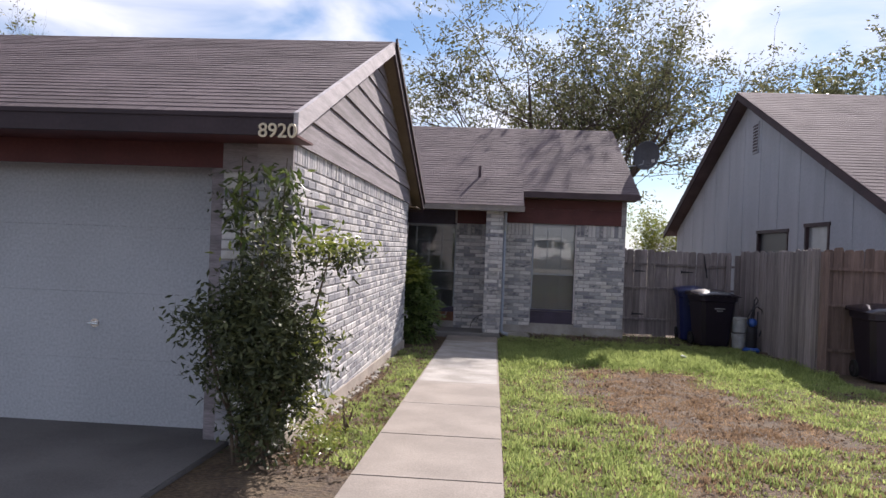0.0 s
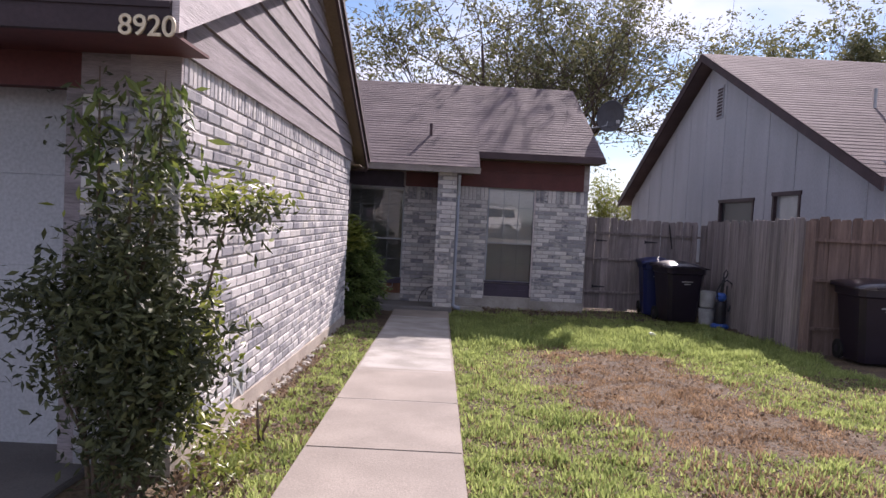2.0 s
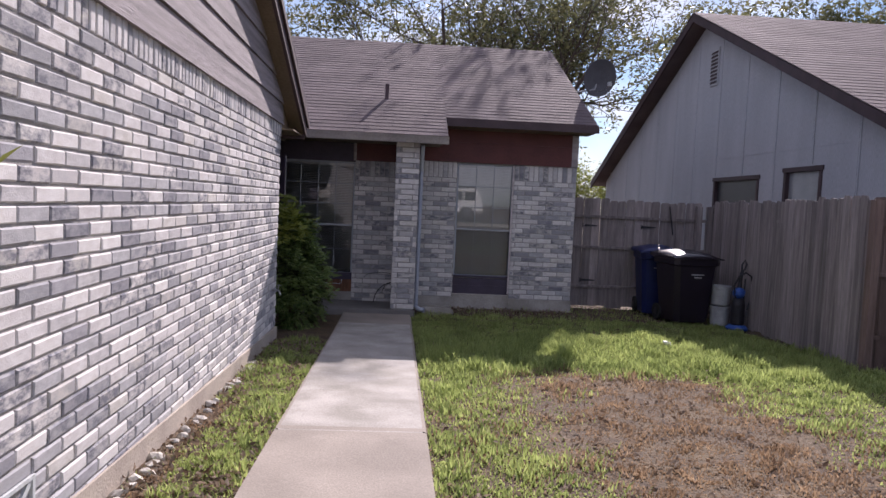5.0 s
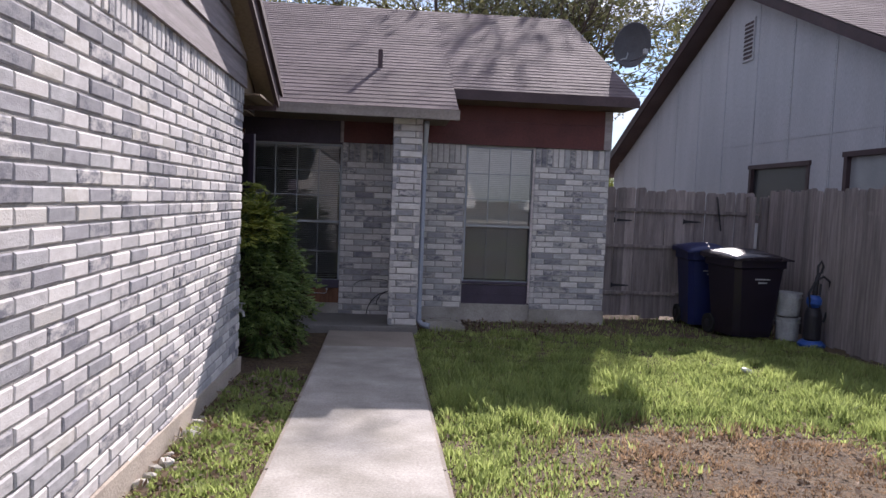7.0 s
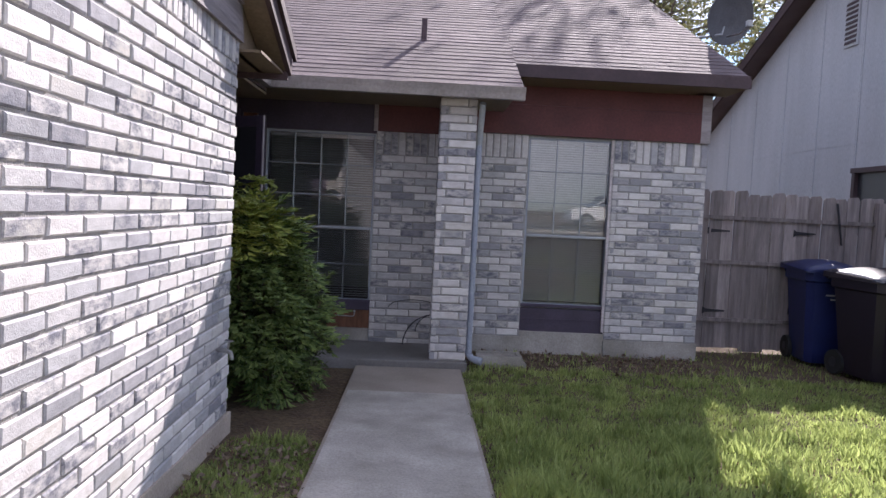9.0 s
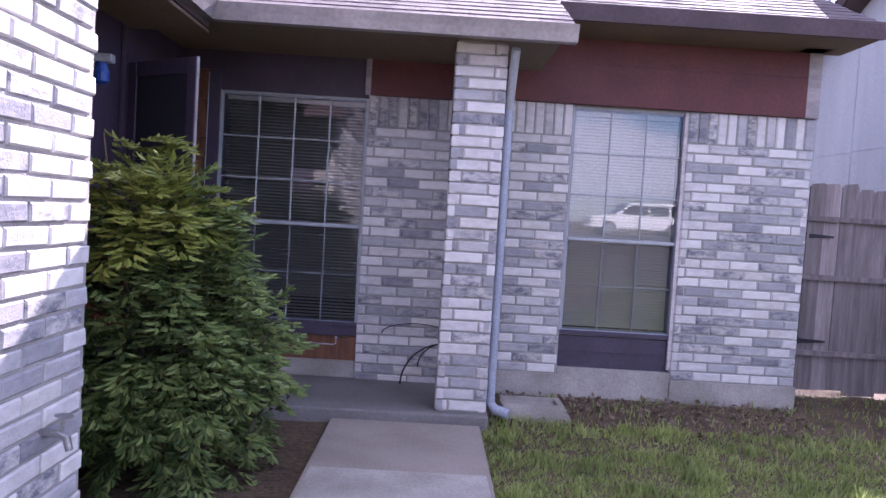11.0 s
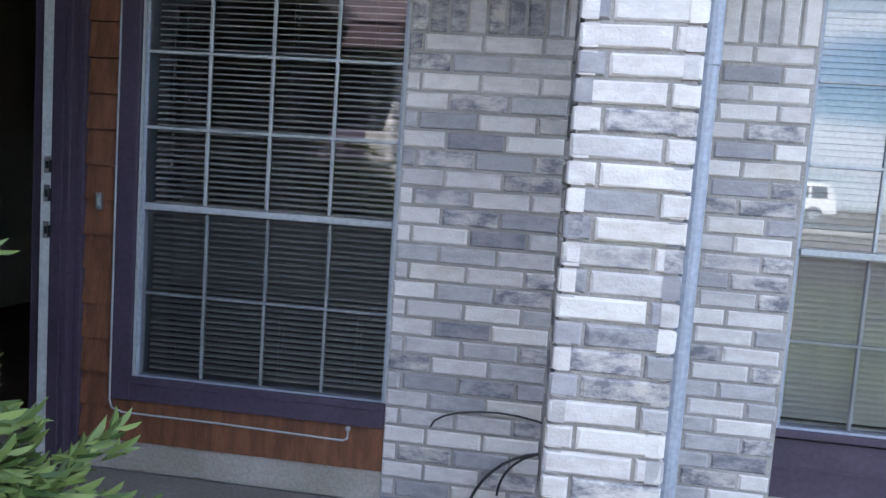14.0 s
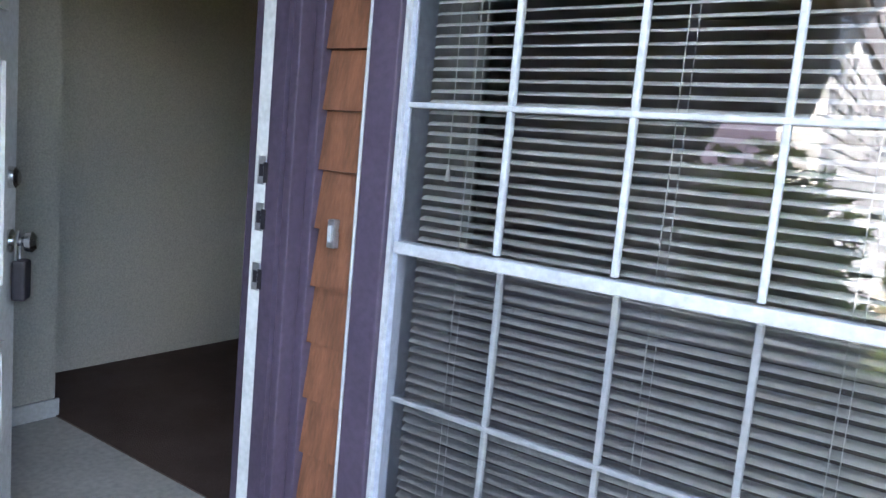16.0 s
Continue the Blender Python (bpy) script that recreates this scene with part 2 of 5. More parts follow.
PURPLE = mat("plum_trim_paint", (0.066, 0.05, 0.08), 0.55, vary=0.25, scale=4, fine=50, bump=0.12)
DARKTRIM = mat("dark_brown_trim", (0.07, 0.043, 0.048), 0.6, vary=0.3, scale=3, fine=40, bump=0.15)
FASCIA = mat("dark_plum_fascia_paint", (0.042, 0.026, 0.031), 0.65, vary=0.3, scale=3, fine=40, bump=0.15)
WEATHERED = mat("weathered_grey_wood", (0.40, 0.355, 0.36), 0.85, vary=0.35, scale=3, fine=26, bump=0.5, streak=(1, 0.35, 6), per_piece=0.1)
PALEWOOD = mat("pale_weathered_board", (0.62, 0.56, 0.56), 0.85, vary=0.25, scale=3, fine=26, bump=0.5, streak=(1, 0.35, 6))
SIDING = mat("weathered_siding_boards", (0.31, 0.27, 0.28), 0.85, vary=0.4, scale=3, fine=24, bump=0.5, streak=(1, 0.3, 7), per_piece=0.12)
FENCE = mat("weathered_cedar_fence", (0.30, 0.255, 0.25), 0.9, vary=0.4, scale=4, fine=30, bump=0.5, streak=(6, 6, 0.4), per_piece=0.28)
FENCE_BROWN = mat("brown_stained_fence", (0.21, 0.145, 0.125), 0.9, vary=0.4, scale=4, fine=30, bump=0.5, streak=(6, 6, 0.4), per_piece=0.2)
SOFFIT = mat("soffit_paint", (0.20, 0.15, 0.10), 0.7, vary=0.2, scale=2, fine=40)
WHITE = mat("grey_white_window_metal", (0.38, 0.40, 0.42), 0.4, vary=0.08, scale=8, fine=60, bump=0.05)
JAMB = mat("white_jamb_paint", (0.60, 0.62, 0.62), 0.5, vary=0.15, scale=8, fine=60, bump=0.08)
GARAGE_WHITE = mat("garage_door_paint", (0.45, 0.46, 0.48), 0.5, vary=0.1, scale=1.5, fine=50, bump=0.08)
BLIND = mat("blind_slat_vinyl", (0.60, 0.58, 0.55), 0.45, vary=0.08, scale=8, fine=60, bump=0.0)
GREYWALL = mat("neighbour_panel_siding", (0.45, 0.455, 0.485), 0.8, vary=0.12, scale=1.0, fine=30, bump=0.2, streak=(3, 3, 0.5))
SHINGLE = shingle_material()
GUTTER = mat("gutter_metal", (0.36, 0.33, 0.33), 0.45, metal=0.3, vary=0.3, scale=4, fine=40, bump=0.05)
PIPE = mat("grey_pvc", (0.33, 0.36, 0.43), 0.5, vary=0.12, scale=5, fine=60, bump=0.04)
METAL = mat("dull_steel", (0.35, 0.35, 0.36), 0.4, metal=0.8, vary=0.2, scale=20, fine=80, bump=0.05)
CHROME = mat("polished_metal", (0.75, 0.74, 0.72), 0.18, metal=1.0, vary=0.05, bump=0.0)
BLACK = mat("black_plastic", (0.022, 0.02, 0.026), 0.5, vary=0.2, scale=8, fine=90, bump=0.08)
BIN = mat("bin_dark_plastic", (0.018, 0.013, 0.022), 0.33, vary=0.2, scale=5, fine=120, bump=0.1)
BINLID = mat("bin_lid_plastic", (0.02, 0.015, 0.024), 0.24, spec=1.0, vary=0.1, bump=0.0)
FOOTING = mat("cream_foundation_concrete", (0.50, 0.43, 0.36), 0.9, vary=0.2, scale=3.0, fine=70, bump=0.3, second=(0.38, 0.32, 0.27))
BINBLUE = mat("bin_blue_plastic", (0.012, 0.018, 0.085), 0.42, vary=0.2, scale=5, fine=120, bump=0.1)
BUCKET = mat("bucket_plastic", (0.42, 0.42, 0.43), 0.5, vary=0.3, scale=7, fine=60, bump=0.08)
BLUE = mat("blue_plastic", (0.03, 0.09, 0.35), 0.4, vary=0.2, scale=8, fine=60, bump=0.04)
BRASS = mat("house_number_brass", (0.62, 0.52, 0.36), 0.4, metal=0.3, vary=0.1, bump=0.0)
BARK = mat("bark", (0.13, 0.10, 0.085), 0.95, vary=0.4, scale=8, fine=40, bump=0.7, streak=(3, 3, 0.6))
STEM = mat("shrub_stem", (0.14, 0.10, 0.07), 0.9, vary=0.3, scale=10, fine=60, bump=0.4)
CARPET = mat("brown_carpet", (0.135, 0.10, 0.085), 1.0, vary=0.25, scale=3, fine=220, bump=0.6, spec=0.05)
TILE = mat("pale_vinyl_tile", (0.46, 0.45, 0.42), 0.4, vary=0.1, scale=3, fine=40, bump=0.03)
PLASTER = mat("cream_wall_paint", (0.50, 0.47, 0.40), 0.85, vary=0.06, scale=1.5, fine=120, bump=0.15)
PALE = mat("white_door_paint", (0.62, 0.61, 0.58), 0.5, vary=0.06, scale=3, fine=60, bump=0.05)
ASPHALT = mat("street_asphalt", (0.055, 0.053, 0.052), 0.9, vary=0.3, scale=2, fine=120, bump=0.4)
CARWHITE = mat("white_car_paint", (0.80, 0.80, 0.79), 0.25, vary=0.03, bump=0.0)
RUBBER = mat("tyre_rubber", (0.02, 0.02, 0.02), 0.8, vary=0.2, bump=0.1)
STONE = mat("white_edging_stone", (0.62, 0.58, 0.52), 0.9, vary=0.35, scale=25, fine=90, bump=0.5, per_piece=0.2)
GLASS = glass_material("window_glass", (0.86, 0.89, 0.90), 2.0)
SCREENED = mat("screened_dark_glass", (0.03, 0.03, 0.036), 0.4, vary=0.2, scale=3, fine=60, bump=0.0)
PALE_PANE = mat("pale_grey_pane", (0.30, 0.31, 0.33), 0.25, vary=0.15, scale=3, fine=60, bump=0.0)
DARKGLASS = mat("car_glass", (0.02, 0.025, 0.03), 0.05, spec=0.3, vary=0.1, bump=0.0)
MESH = screen_material()
SOIL = ground_material()
LEAF_TREE = leaf_material("oak_leaf", (0.085, 0.10, 0.045), (0.25, 0.24, 0.11), 0.35)
LEAF_SHRUB = leaf_material("shrub_leaf", (0.026, 0.034, 0.018), (0.11, 0.122, 0.05), 0.55, False, 0.14)
# yellow-green leaf; on the two tall shrubs its colour carries sunlight
LEAF_LIGHT = leaf_material("pale_and_sunlit_leaf", (0.14, 0.19, 0.035), (0.34, 0.36, 0.08), 0.35)
LEAF_YOUNG = leaf_material("hanging_young_leaf", (0.07, 0.11, 0.025), (0.17, 0.21, 0.06), 0.4)
LEAF_NANDINA = leaf_material("nandina_leaf", (0.06, 0.105, 0.035), (0.25, 0.32, 0.10), 0.35)
LEAF_RED = leaf_material("red_leaf", (0.16, 0.05, 0.03), (0.25, 0.11, 0.06), 0.4)
GRASS_GREEN = leaf_material("live_grass", (0.15, 0.205, 0.06), (0.50, 0.57, 0.20), 0.5, True, 0.55)
GRASS_DRY = leaf_material("dead_grass", (0.15, 0.09, 0.05), (0.54, 0.39, 0.25), 0.8, True, 0.45)
LITTER = leaf_material("fallen_leaf", (0.09, 0.055, 0.035), (0.36, 0.28, 0.21), 0.8)


# ---- building blocks ----
def mesh_of(name, bm, material):
    me = bpy.data.meshes.new(name)
    bmesh.ops.recalc_face_normals(bm, faces=bm.faces)
    bm.to_mesh(me)
    bm.free()
    if material:
        me.materials.append(material)
    return me


def part(name, bm, material, parent=None, label=""):
    """Links a bmesh as one mesh object, under its thing or part."""
    ob = new(name, mesh_of(name, bm, material))
    if parent:
        ob.parent = parent
    return tagged(ob, label)


def thing(name, at, label, category, group=""):
    """An Empty at the thing's base, for its parts."""
    ob = new(name)
    ob.location = at
    ob.empty_display_size = 0.1
    return tagged(ob, label, category, group)


def setting(name, bm, material, label, category):
    return tagged(part(name, bm, material), label, category, kind="structure")


def box(bm, x0, x1, y0, y1, z0, z1, bevel=0.0):
    vs = [bm.verts.new((x, y, z)) for x in (x0, x1) for y in (y0, y1) for z in (z0, z1)]
    fs = [bm.faces.new([vs[i] for i in q]) for q in ((0, 1, 3, 2), (4, 6, 7, 5), (0, 4, 5, 1), (2, 3, 7, 6), (0, 2, 6, 4), (1, 5, 7, 3))]
    if bevel:
        bmesh.ops.bevel(bm, geom=list({e for f in fs for e in f.edges}), offset=bevel, segments=2, affect="EDGES", profile=0.5)
    return bm


def boxed(*dims, bevel=0.0):
    return box(bmesh.new(), *dims, bevel=bevel)


def prism(bm, outline, axis, a, b):
    """A closed outline in the plane across the axis, drawn out from a to b along it. x: (y, z), y: (x, z), z: (x, y)."""
    def at(p, d):
        return {"x": (d, p[0], p[1]), "y": (p[0], d, p[1]), "z": (p[0], p[1], d)}[axis]
    lo, hi = [bm.verts.new(at(p, a)) for p in outline], [bm.verts.new(at(p, b)) for p in outline]
    k = len(outline)
    bm.faces.new(lo), bm.faces.new(list(reversed(hi)))
    for i in range(k):
        bm.faces.new((lo[i], lo[(i + 1) % k], hi[(i + 1) % k], hi[i]))
    return bm


def tube(bm, points, radii, sides=8):
    """A round rod through the points, with a radius at each."""
    rings = []
    for i, p in enumerate(points):
        p = Vector(p)
        d = (Vector(points[min(i + 1, len(points) - 1)]) - Vector(points[max(i - 1, 0)])).normalized()
        u = d.orthogonal().normalized()
        v = d.cross(u)
        r = radii[i] if isinstance(radii, (list, tuple)) else radii
        rings.append([bm.verts.new(p + r * (math.cos(a) * u + math.sin(a) * v)) for a in (2 * math.pi * k / sides for k in range(sides))])
    for i in range(1, len(rings)):
        r0, r1 = rings[i - 1], rings[i]
        best = min(range(sides), key=lambda s: sum((r0[k].co - r1[(k + s) % sides].co).length for k in range(sides)))
        r1 = r1[best:] + r1[:best]
        rings[i] = r1
        for k in range(sides):
            bm.faces.new((r0[k], r0[(k + 1) % sides], r1[(k + 1) % sides], r1[k]))
    bm.faces.new(list(reversed(rings[0]))), bm.faces.new(rings[-1])
    return bm


def lathe(bm, profile, centre=(0, 0, 0), sides=24):
    """A turned shape from (radius, height) pairs."""
    c = Vector(centre)
    rings = [[bm.verts.new(c + Vector((r * math.cos(a), r * math.sin(a), z))) for a in (2 * math.pi * k / sides for k in range(sides))] for r, z in profile]
    for r0, r1 in zip(rings, rings[1:]):
        for k in range(sides):
            bm.faces.new((r0[k], r0[(k + 1) % sides], r1[(k + 1) % sides], r1[k]))
    bm.faces.new(list(reversed(rings[0]))), bm.faces.new(rings[-1])
    return bm


def from_arrays(name, verts, faces, material):
    me = bpy.data.meshes.new(name)
    me.from_pydata(verts, [], faces)
    me.materials.append(material)
    return me


def rise(y):
    """The height of the lot, which falls gently towards the house."""
    return 0.067 - 0.0295 * (min(max(y, -40.0), 14.2) - 5.7)


# ---- the lot ----
def ground_sheet():
    """One sheet out to the horizon; fine near the walk, coarse beyond."""
    xs = sorted({*np.linspace(-10, 10, 61).round(2), *np.linspace(-400, -14, 10).round(1), *np.linspace(14, 400, 10).round(1)})
    ys = sorted({*np.linspace(-8, 18, 79).round(2), *np.linspace(-400, -12, 10).round(1), *np.linspace(22, 600, 12).round(1)})
    verts = []
    for y in ys:
        for x in xs:
            lump = 0.016 * noise.noise(Vector((x * 1.3, y * 1.3, 0))) if -8 < y < 18 and -10 < x < 10 else 0
            verts.append((float(x), float(y), rise(y) - 0.02 + lump))
    w = len(xs)
    faces = [(j * w + i, j * w + i + 1, (j + 1) * w + i + 1, (j + 1) * w + i) for j in range(len(ys) - 1) for i in range(w - 1)]
    ob = new("ground", from_arrays("ground", verts, faces, SOIL))
    return tagged(ob, "patchy lawn soil with straw and thin turf", "lawn", kind="structure")


ground_sheet()


def sloped(bm, x0, x1, y0, y1, thick=0.1, lift=0.02, gap=0.0):
    """A flag that follows the fall of the lot."""
    x0, x1, y0, y1 = x0 + gap, x1 - gap, y0 + gap, y1 - gap
    vs = []
    for z in (-thick, lift):
        for x, y in ((x0, y0), (x1, y0), (x1, y1), (x0, y1)):
            vs.append(bm.verts.new((x, y, rise(y) + z)))
    fs = [bm.faces.new([vs[i] for i in q]) for q in ((3, 2, 1, 0), (4, 5, 6, 7), (0, 1, 5, 4), (1, 2, 6, 5), (2, 3, 7, 6), (3, 0, 4, 7))]
    bmesh.ops.bevel(bm, geom=list(fs[1].edges), offset=0.008, segments=2, affect="EDGES")
    return bm


walkway = tagged(new("pavement"), "pale concrete front walk in jointed slabs", "walkway", kind="structure")
joints = [2.2, 3.35, 4.5, 5.65, 6.8, 8.1, 9.37, 10.55, 12.05, 13.6, 15.04]
for a, b in zip(joints, joints[1:]):
    part("slab", sloped(bmesh.new(), -1.0, -0.05, a, b, gap=0.004), CONCRETE, walkway)
part("joint_filler", sloped(bmesh.new(), -0.98, -0.07, 2.2, 15.04, lift=0.006), SLAB, walkway)
# driveway before the garage, and the street behind the walker
drive = tagged(new("driveway"), "grey concrete driveway in front of the garage", "driveway", kind="structure")
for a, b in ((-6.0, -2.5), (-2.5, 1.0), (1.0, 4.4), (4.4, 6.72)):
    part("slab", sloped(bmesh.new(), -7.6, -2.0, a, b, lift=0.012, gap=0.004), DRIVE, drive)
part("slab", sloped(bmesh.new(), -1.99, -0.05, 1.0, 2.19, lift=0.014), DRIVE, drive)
street = boxed(-60, 60, -17.0, -7.0, rise(-12) - 0.12, rise(-12) + 0.035)
setting("road", street, ASPHALT, "grey asphalt residential street", "road")
kerb = boxed(-60, 60, -7.0, -6.85, rise(-7) - 0.12, rise(-7) + 0.1, bevel=0.015)
setting("kerb", kerb, SLAB, "concrete street kerb", "kerb")

# ---- walls ----
XG, Y0, Y1 = -1.6, 6.29, 13.03          # garage side wall
YF, YR = 15.90, 16.08                    # faces of the porch wall and of the bedroom wall
COURSE, HIGH, DEEP, JOINT = 0.0735, 0.064, 0.05, 0.0095
FLOOR = -0.11                            # porch and house floor


def wall(name, pieces, material, label):
    bm = bmesh.new()
    for p in pieces:
        box(bm, *p)
    return setting(name, bm, material, label, "wall")


wall_garage = wall("wall_garage", [(XG - 0.22, XG - 0.008, Y0 + 0.01, Y1 - 0.01, -0.1, 2.3)], MORTAR, "whitewashed grey brick garage side wall, sunlit")
setting("garage_slab_edge", prism(bmesh.new(), [(Y0 - 0.03, rise(Y0) - 0.2), (Y1 + 0.03, rise(Y1) - 0.25), (Y1 + 0.03, -0.04), (Y0 - 0.03, 0.165)], "x", XG - 0.24, XG + 0.012), FOOTING, "cream concrete foundation edge under the garage wall", "foundation")
wall("wall_garage_back", [(-7.6, XG - 0.22, Y1 - 0.2, Y1, -0.3, 2.6)], PURPLE, "dark plum siding on the back of the garage")
wall("wall_garage_left", [(-7.8, -7.6, Y0, Y1, -0.3, 2.6)], MORTAR, "grey brick far side of the garage")
# garage front: brick pier beside the door, header over it
wall_pier = wall("wall_pier", [(-2.11, XG - 0.22, Y0 + 0.012, Y0 + 0.42, -0.1, 2.25), (-7.6, -7.3, Y0 + 0.012, Y0 + 0.42, -0.1, 2.25)], MORTAR, "brick pier beside the garage door")
setting("garage_header", box(boxed(-7.6, -2.11, 6.32, 6.60, 2.04, 2.42), -7.6, -2.11, 6.30, 6.32, 2.01, 2.42), RED, "dark red header board over the garage door", "header board")
setting("pier_board", boxed(-2.11, -1.86, 6.272, 6.30, 1.98, 2.30), SIDING, "grey trim board at the pier head", "trim")
setting("corner_board", boxed(-1.86, -1.60, 6.262, 6.296, 2.0, 2.32, bevel=0.004), WEATHERED, "weathered corner board under the eave", "trim")

# house front, brick to y = 16; window openings go through
WIN1, WIN2 = (-2.04, -0.952, 0.29, 1.975), (0.60, 1.485, 0.30, 2.05)
front = [
    (-2.47, WIN1[0], YF + 0.05, YF + 0.3, -0.3, 2.6), (WIN1[0], WIN1[1], YF + 0.05, YF + 0.3, -0.3, WIN1[2]), (WIN1[0], WIN1[1], YF + 0.05, YF + 0.3, WIN1[3], 2.6),
    (WIN1[1], 0.0, YF + 0.008, YF + 0.3, -0.3, 2.6), (0.0, WIN2[0], YR + 0.008, YR + 0.25, -0.3, 2.6), (WIN2[0], WIN2[1], YR + 0.07, YR + 0.25, -0.3, WIN2[2]), (WIN2[0], WIN2[1], YR + 0.05, YR + 0.25, WIN2[3], 2.6),
    (WIN2[1], 2.46, YR + 0.008, YR + 0.25, -0.3, 2.6), (2.26, 2.46, YR + 0.25, 22.8, -0.3, 2.9), (-9, 2.46, 22.8, 23.0, -0.3, 2.9)]
wall_front = wall("wall_front", front, MORTAR, "whitewashed grey brick front wall of the house, in shade")
for a, b in ((0.0, WIN2[0]), (WIN2[1], 2.46)):
    setting("foundation", boxed(a, b + 0.012, YR - 0.012, YR + 0.05, -0.4, -0.026), SLAB, "bare concrete foundation edge", "foundation")
setting("window_sill_slab", boxed(*WIN2[:2], YR + 0.0, YR + 0.08, -0.4, 0.03, bevel=0.006), SLAB, "concrete strip under the window panel", "foundation")
setting("panel_board", boxed(*WIN2[:2], YR + 0.045, YR + 0.07, 0.03, 0.275), PURPLE, "plum painted board under the window", "panel")
setting("panel_board", boxed(*WIN2[:2], YR + 0.036, YR + 0.045, 0.155, 0.165), PURPLE, "plum painted board joint", "panel")

# entry side wall, with the front door's opening
XD = -2.33
D0, D1, DTOP = 14.96, 15.86, 1.94
wall("wall_entry", [(XD - 0.14, XD, Y1, D0, -0.3, 2.6), (XD - 0.14, XD, D1, YF + 0.05, -0.3, 2.6), (XD - 0.14, XD, D0, D1, DTOP, 2.6)], PURPLE, "dark plum siding wall of the entry")
door_frame = tagged(new("door_frame"), "plum and white painted front door frame", "door frame", kind="structure")
part("jamb", boxed(XD - 0.086, XD - 0.042, D1 - 0.024, D1 - 0.002, FLOOR, DTOP), JAMB, door_frame, "white painted latch jamb")
part("jamb", boxed(XD - 0.042, XD + 0.004, D1 - 0.026, D1 - 0.002, FLOOR, DTOP), PURPLE, door_frame, "plum painted outer jamb")
part("jamb", boxed(XD - 0.13, XD + 0.004, D0 + 0.002, D0 + 0.024, FLOOR, DTOP), PURPLE, door_frame, "plum painted hinge jamb")
part("head", boxed(XD - 0.13, XD + 0.004, D0 + 0.024, D1 - 0.024, DTOP - 0.024, DTOP), PURPLE, door_frame)
part("casing", boxed(XD + 0.004, XD + 0.03, D1 - 0.012, YF - 0.002, FLOOR, 2.15, bevel=0.004), PURPLE, door_frame, "plum painted casing")
part("casing", boxed(XD + 0.004, XD + 0.03, D0 - 0.09, D0 + 0.012, FLOOR, 2.15, bevel=0.004), PURPLE, door_frame, "plum painted casing")
part("threshold", boxed(XD - 0.13, XD + 0.03, D0 + 0.024, D1 - 0.024, FLOOR - 0.005, FLOOR + 0.02, bevel=0.005), METAL, door_frame, "dull metal threshold")
for z in (1.165, 1.05, 0.90):
    part("strike_plate", boxed(XD - 0.072, XD - 0.046, D1 - 0.027, D1 - 0.0235, z - 0.035, z + 0.035), METAL, door_frame, "worn metal strike plate")
    part("strike_hole", boxed(XD - 0.066, XD - 0.052, D1 - 0.0285, D1 - 0.0265, z - 0.015, z + 0.015), BLACK, door_frame)
    part("chipped_patch", boxed(XD - 0.050, XD - 0.036, D1 - 0.0285, D1 - 0.0255, z - 0.03, z + 0.02), BLACK, door_frame)

# the front wall left of the brick: lap siding, plum casings
siding = tagged(new("siding"), "rust brown lap siding beside the window", "siding", kind="structure")
z = FLOOR + 0.13
while z < 2.1:
    bm = prism(bmesh.new(), [(YF + 0.012, z), (YF + 0.05, z), (YF + 0.05, z + 0.143), (YF + 0.03, z + 0.143)], "x", -2.275, WIN1[0] - 0.089)
    part("board", bm, ORANGE, siding)
    z += 0.145
part("board", boxed(WIN1[0] - 0.085, WIN1[1], YF + 0.022, YF + 0.05, 0.02, 0.205), ORANGE, siding, "rust brown board under the window")
part("board", boxed(WIN1[0] - 0.085, WIN1[1], YF + 0.030, YF + 0.05, FLOOR, 0.02), SLAB, siding, "grey base strip under the boards")
part("board", boxed(-2.275, WIN1[0] - 0.085, YF + 0.028, YF + 0.05, FLOOR, FLOOR + 0.13), SLAB, siding, "grey base strip under the boards")
trim = tagged(new("trim"), "plum painted window and corner boards", "trim", kind="structure")
part("board", boxed(XD + 0.001, -2.275, YF - 0.001, YF + 0.05, FLOOR, 2.12, bevel=0.004), PURPLE, trim)
part("board", boxed(WIN1[0] - 0.085, WIN1[0] - 0.002, YF - 0.002, YF + 0.05, 0.205, 2.12, bevel=0.004), PURPLE, trim)
part("board", boxed(WIN1[0] - 0.002, WIN1[1], YF + 0.0, YF + 0.05, 0.205, 0.287, bevel=0.004), PURPLE, trim)
# plum on the next two boards puts the porch shade into their colour
part("board", boxed(XD, WIN1[1], YF + 0.004, YF + 0.05, 2.12, 2.45), PURPLE, trim, "board over the window, darkened to plum for the porch shade")
part("board", boxed(WIN1[0] - 0.002, WIN1[1], YF + 0.006, YF + 0.05, WIN1[3] + 0.003, 2.12), PURPLE, trim, "board over the window, darkened to plum for the porch shade")
part("board", boxed(WIN1[1] - 0.03, WIN1[1] + 0.012, YF - 0.03, YF + 0.004, 2.0, 2.45, bevel=0.004), WEATHERED, trim, "pale upright batten over the wall")
part("board", boxed(WIN1[1] + 0.012, 0.0, YF - 0.018, YF + 0.008, 2.0, 2.5), RED, trim, "dark red header board")
part("board", boxed(0.0, 2.36, YR - 0.034, YR + 0.008, 2.06, 2.36), RED, trim, "dark red header board over the window")
part("board", boxed(0.0, 2.36, YR - 0.030, YR + 0.008, 2.363, 2.72), RED, trim, "dark red header board over the window")
part("board", boxed(2.36, 2.46, YR - 0.036, YR + 0.008, 2.06, 2.72), WEATHERED, trim, "pale corner board")

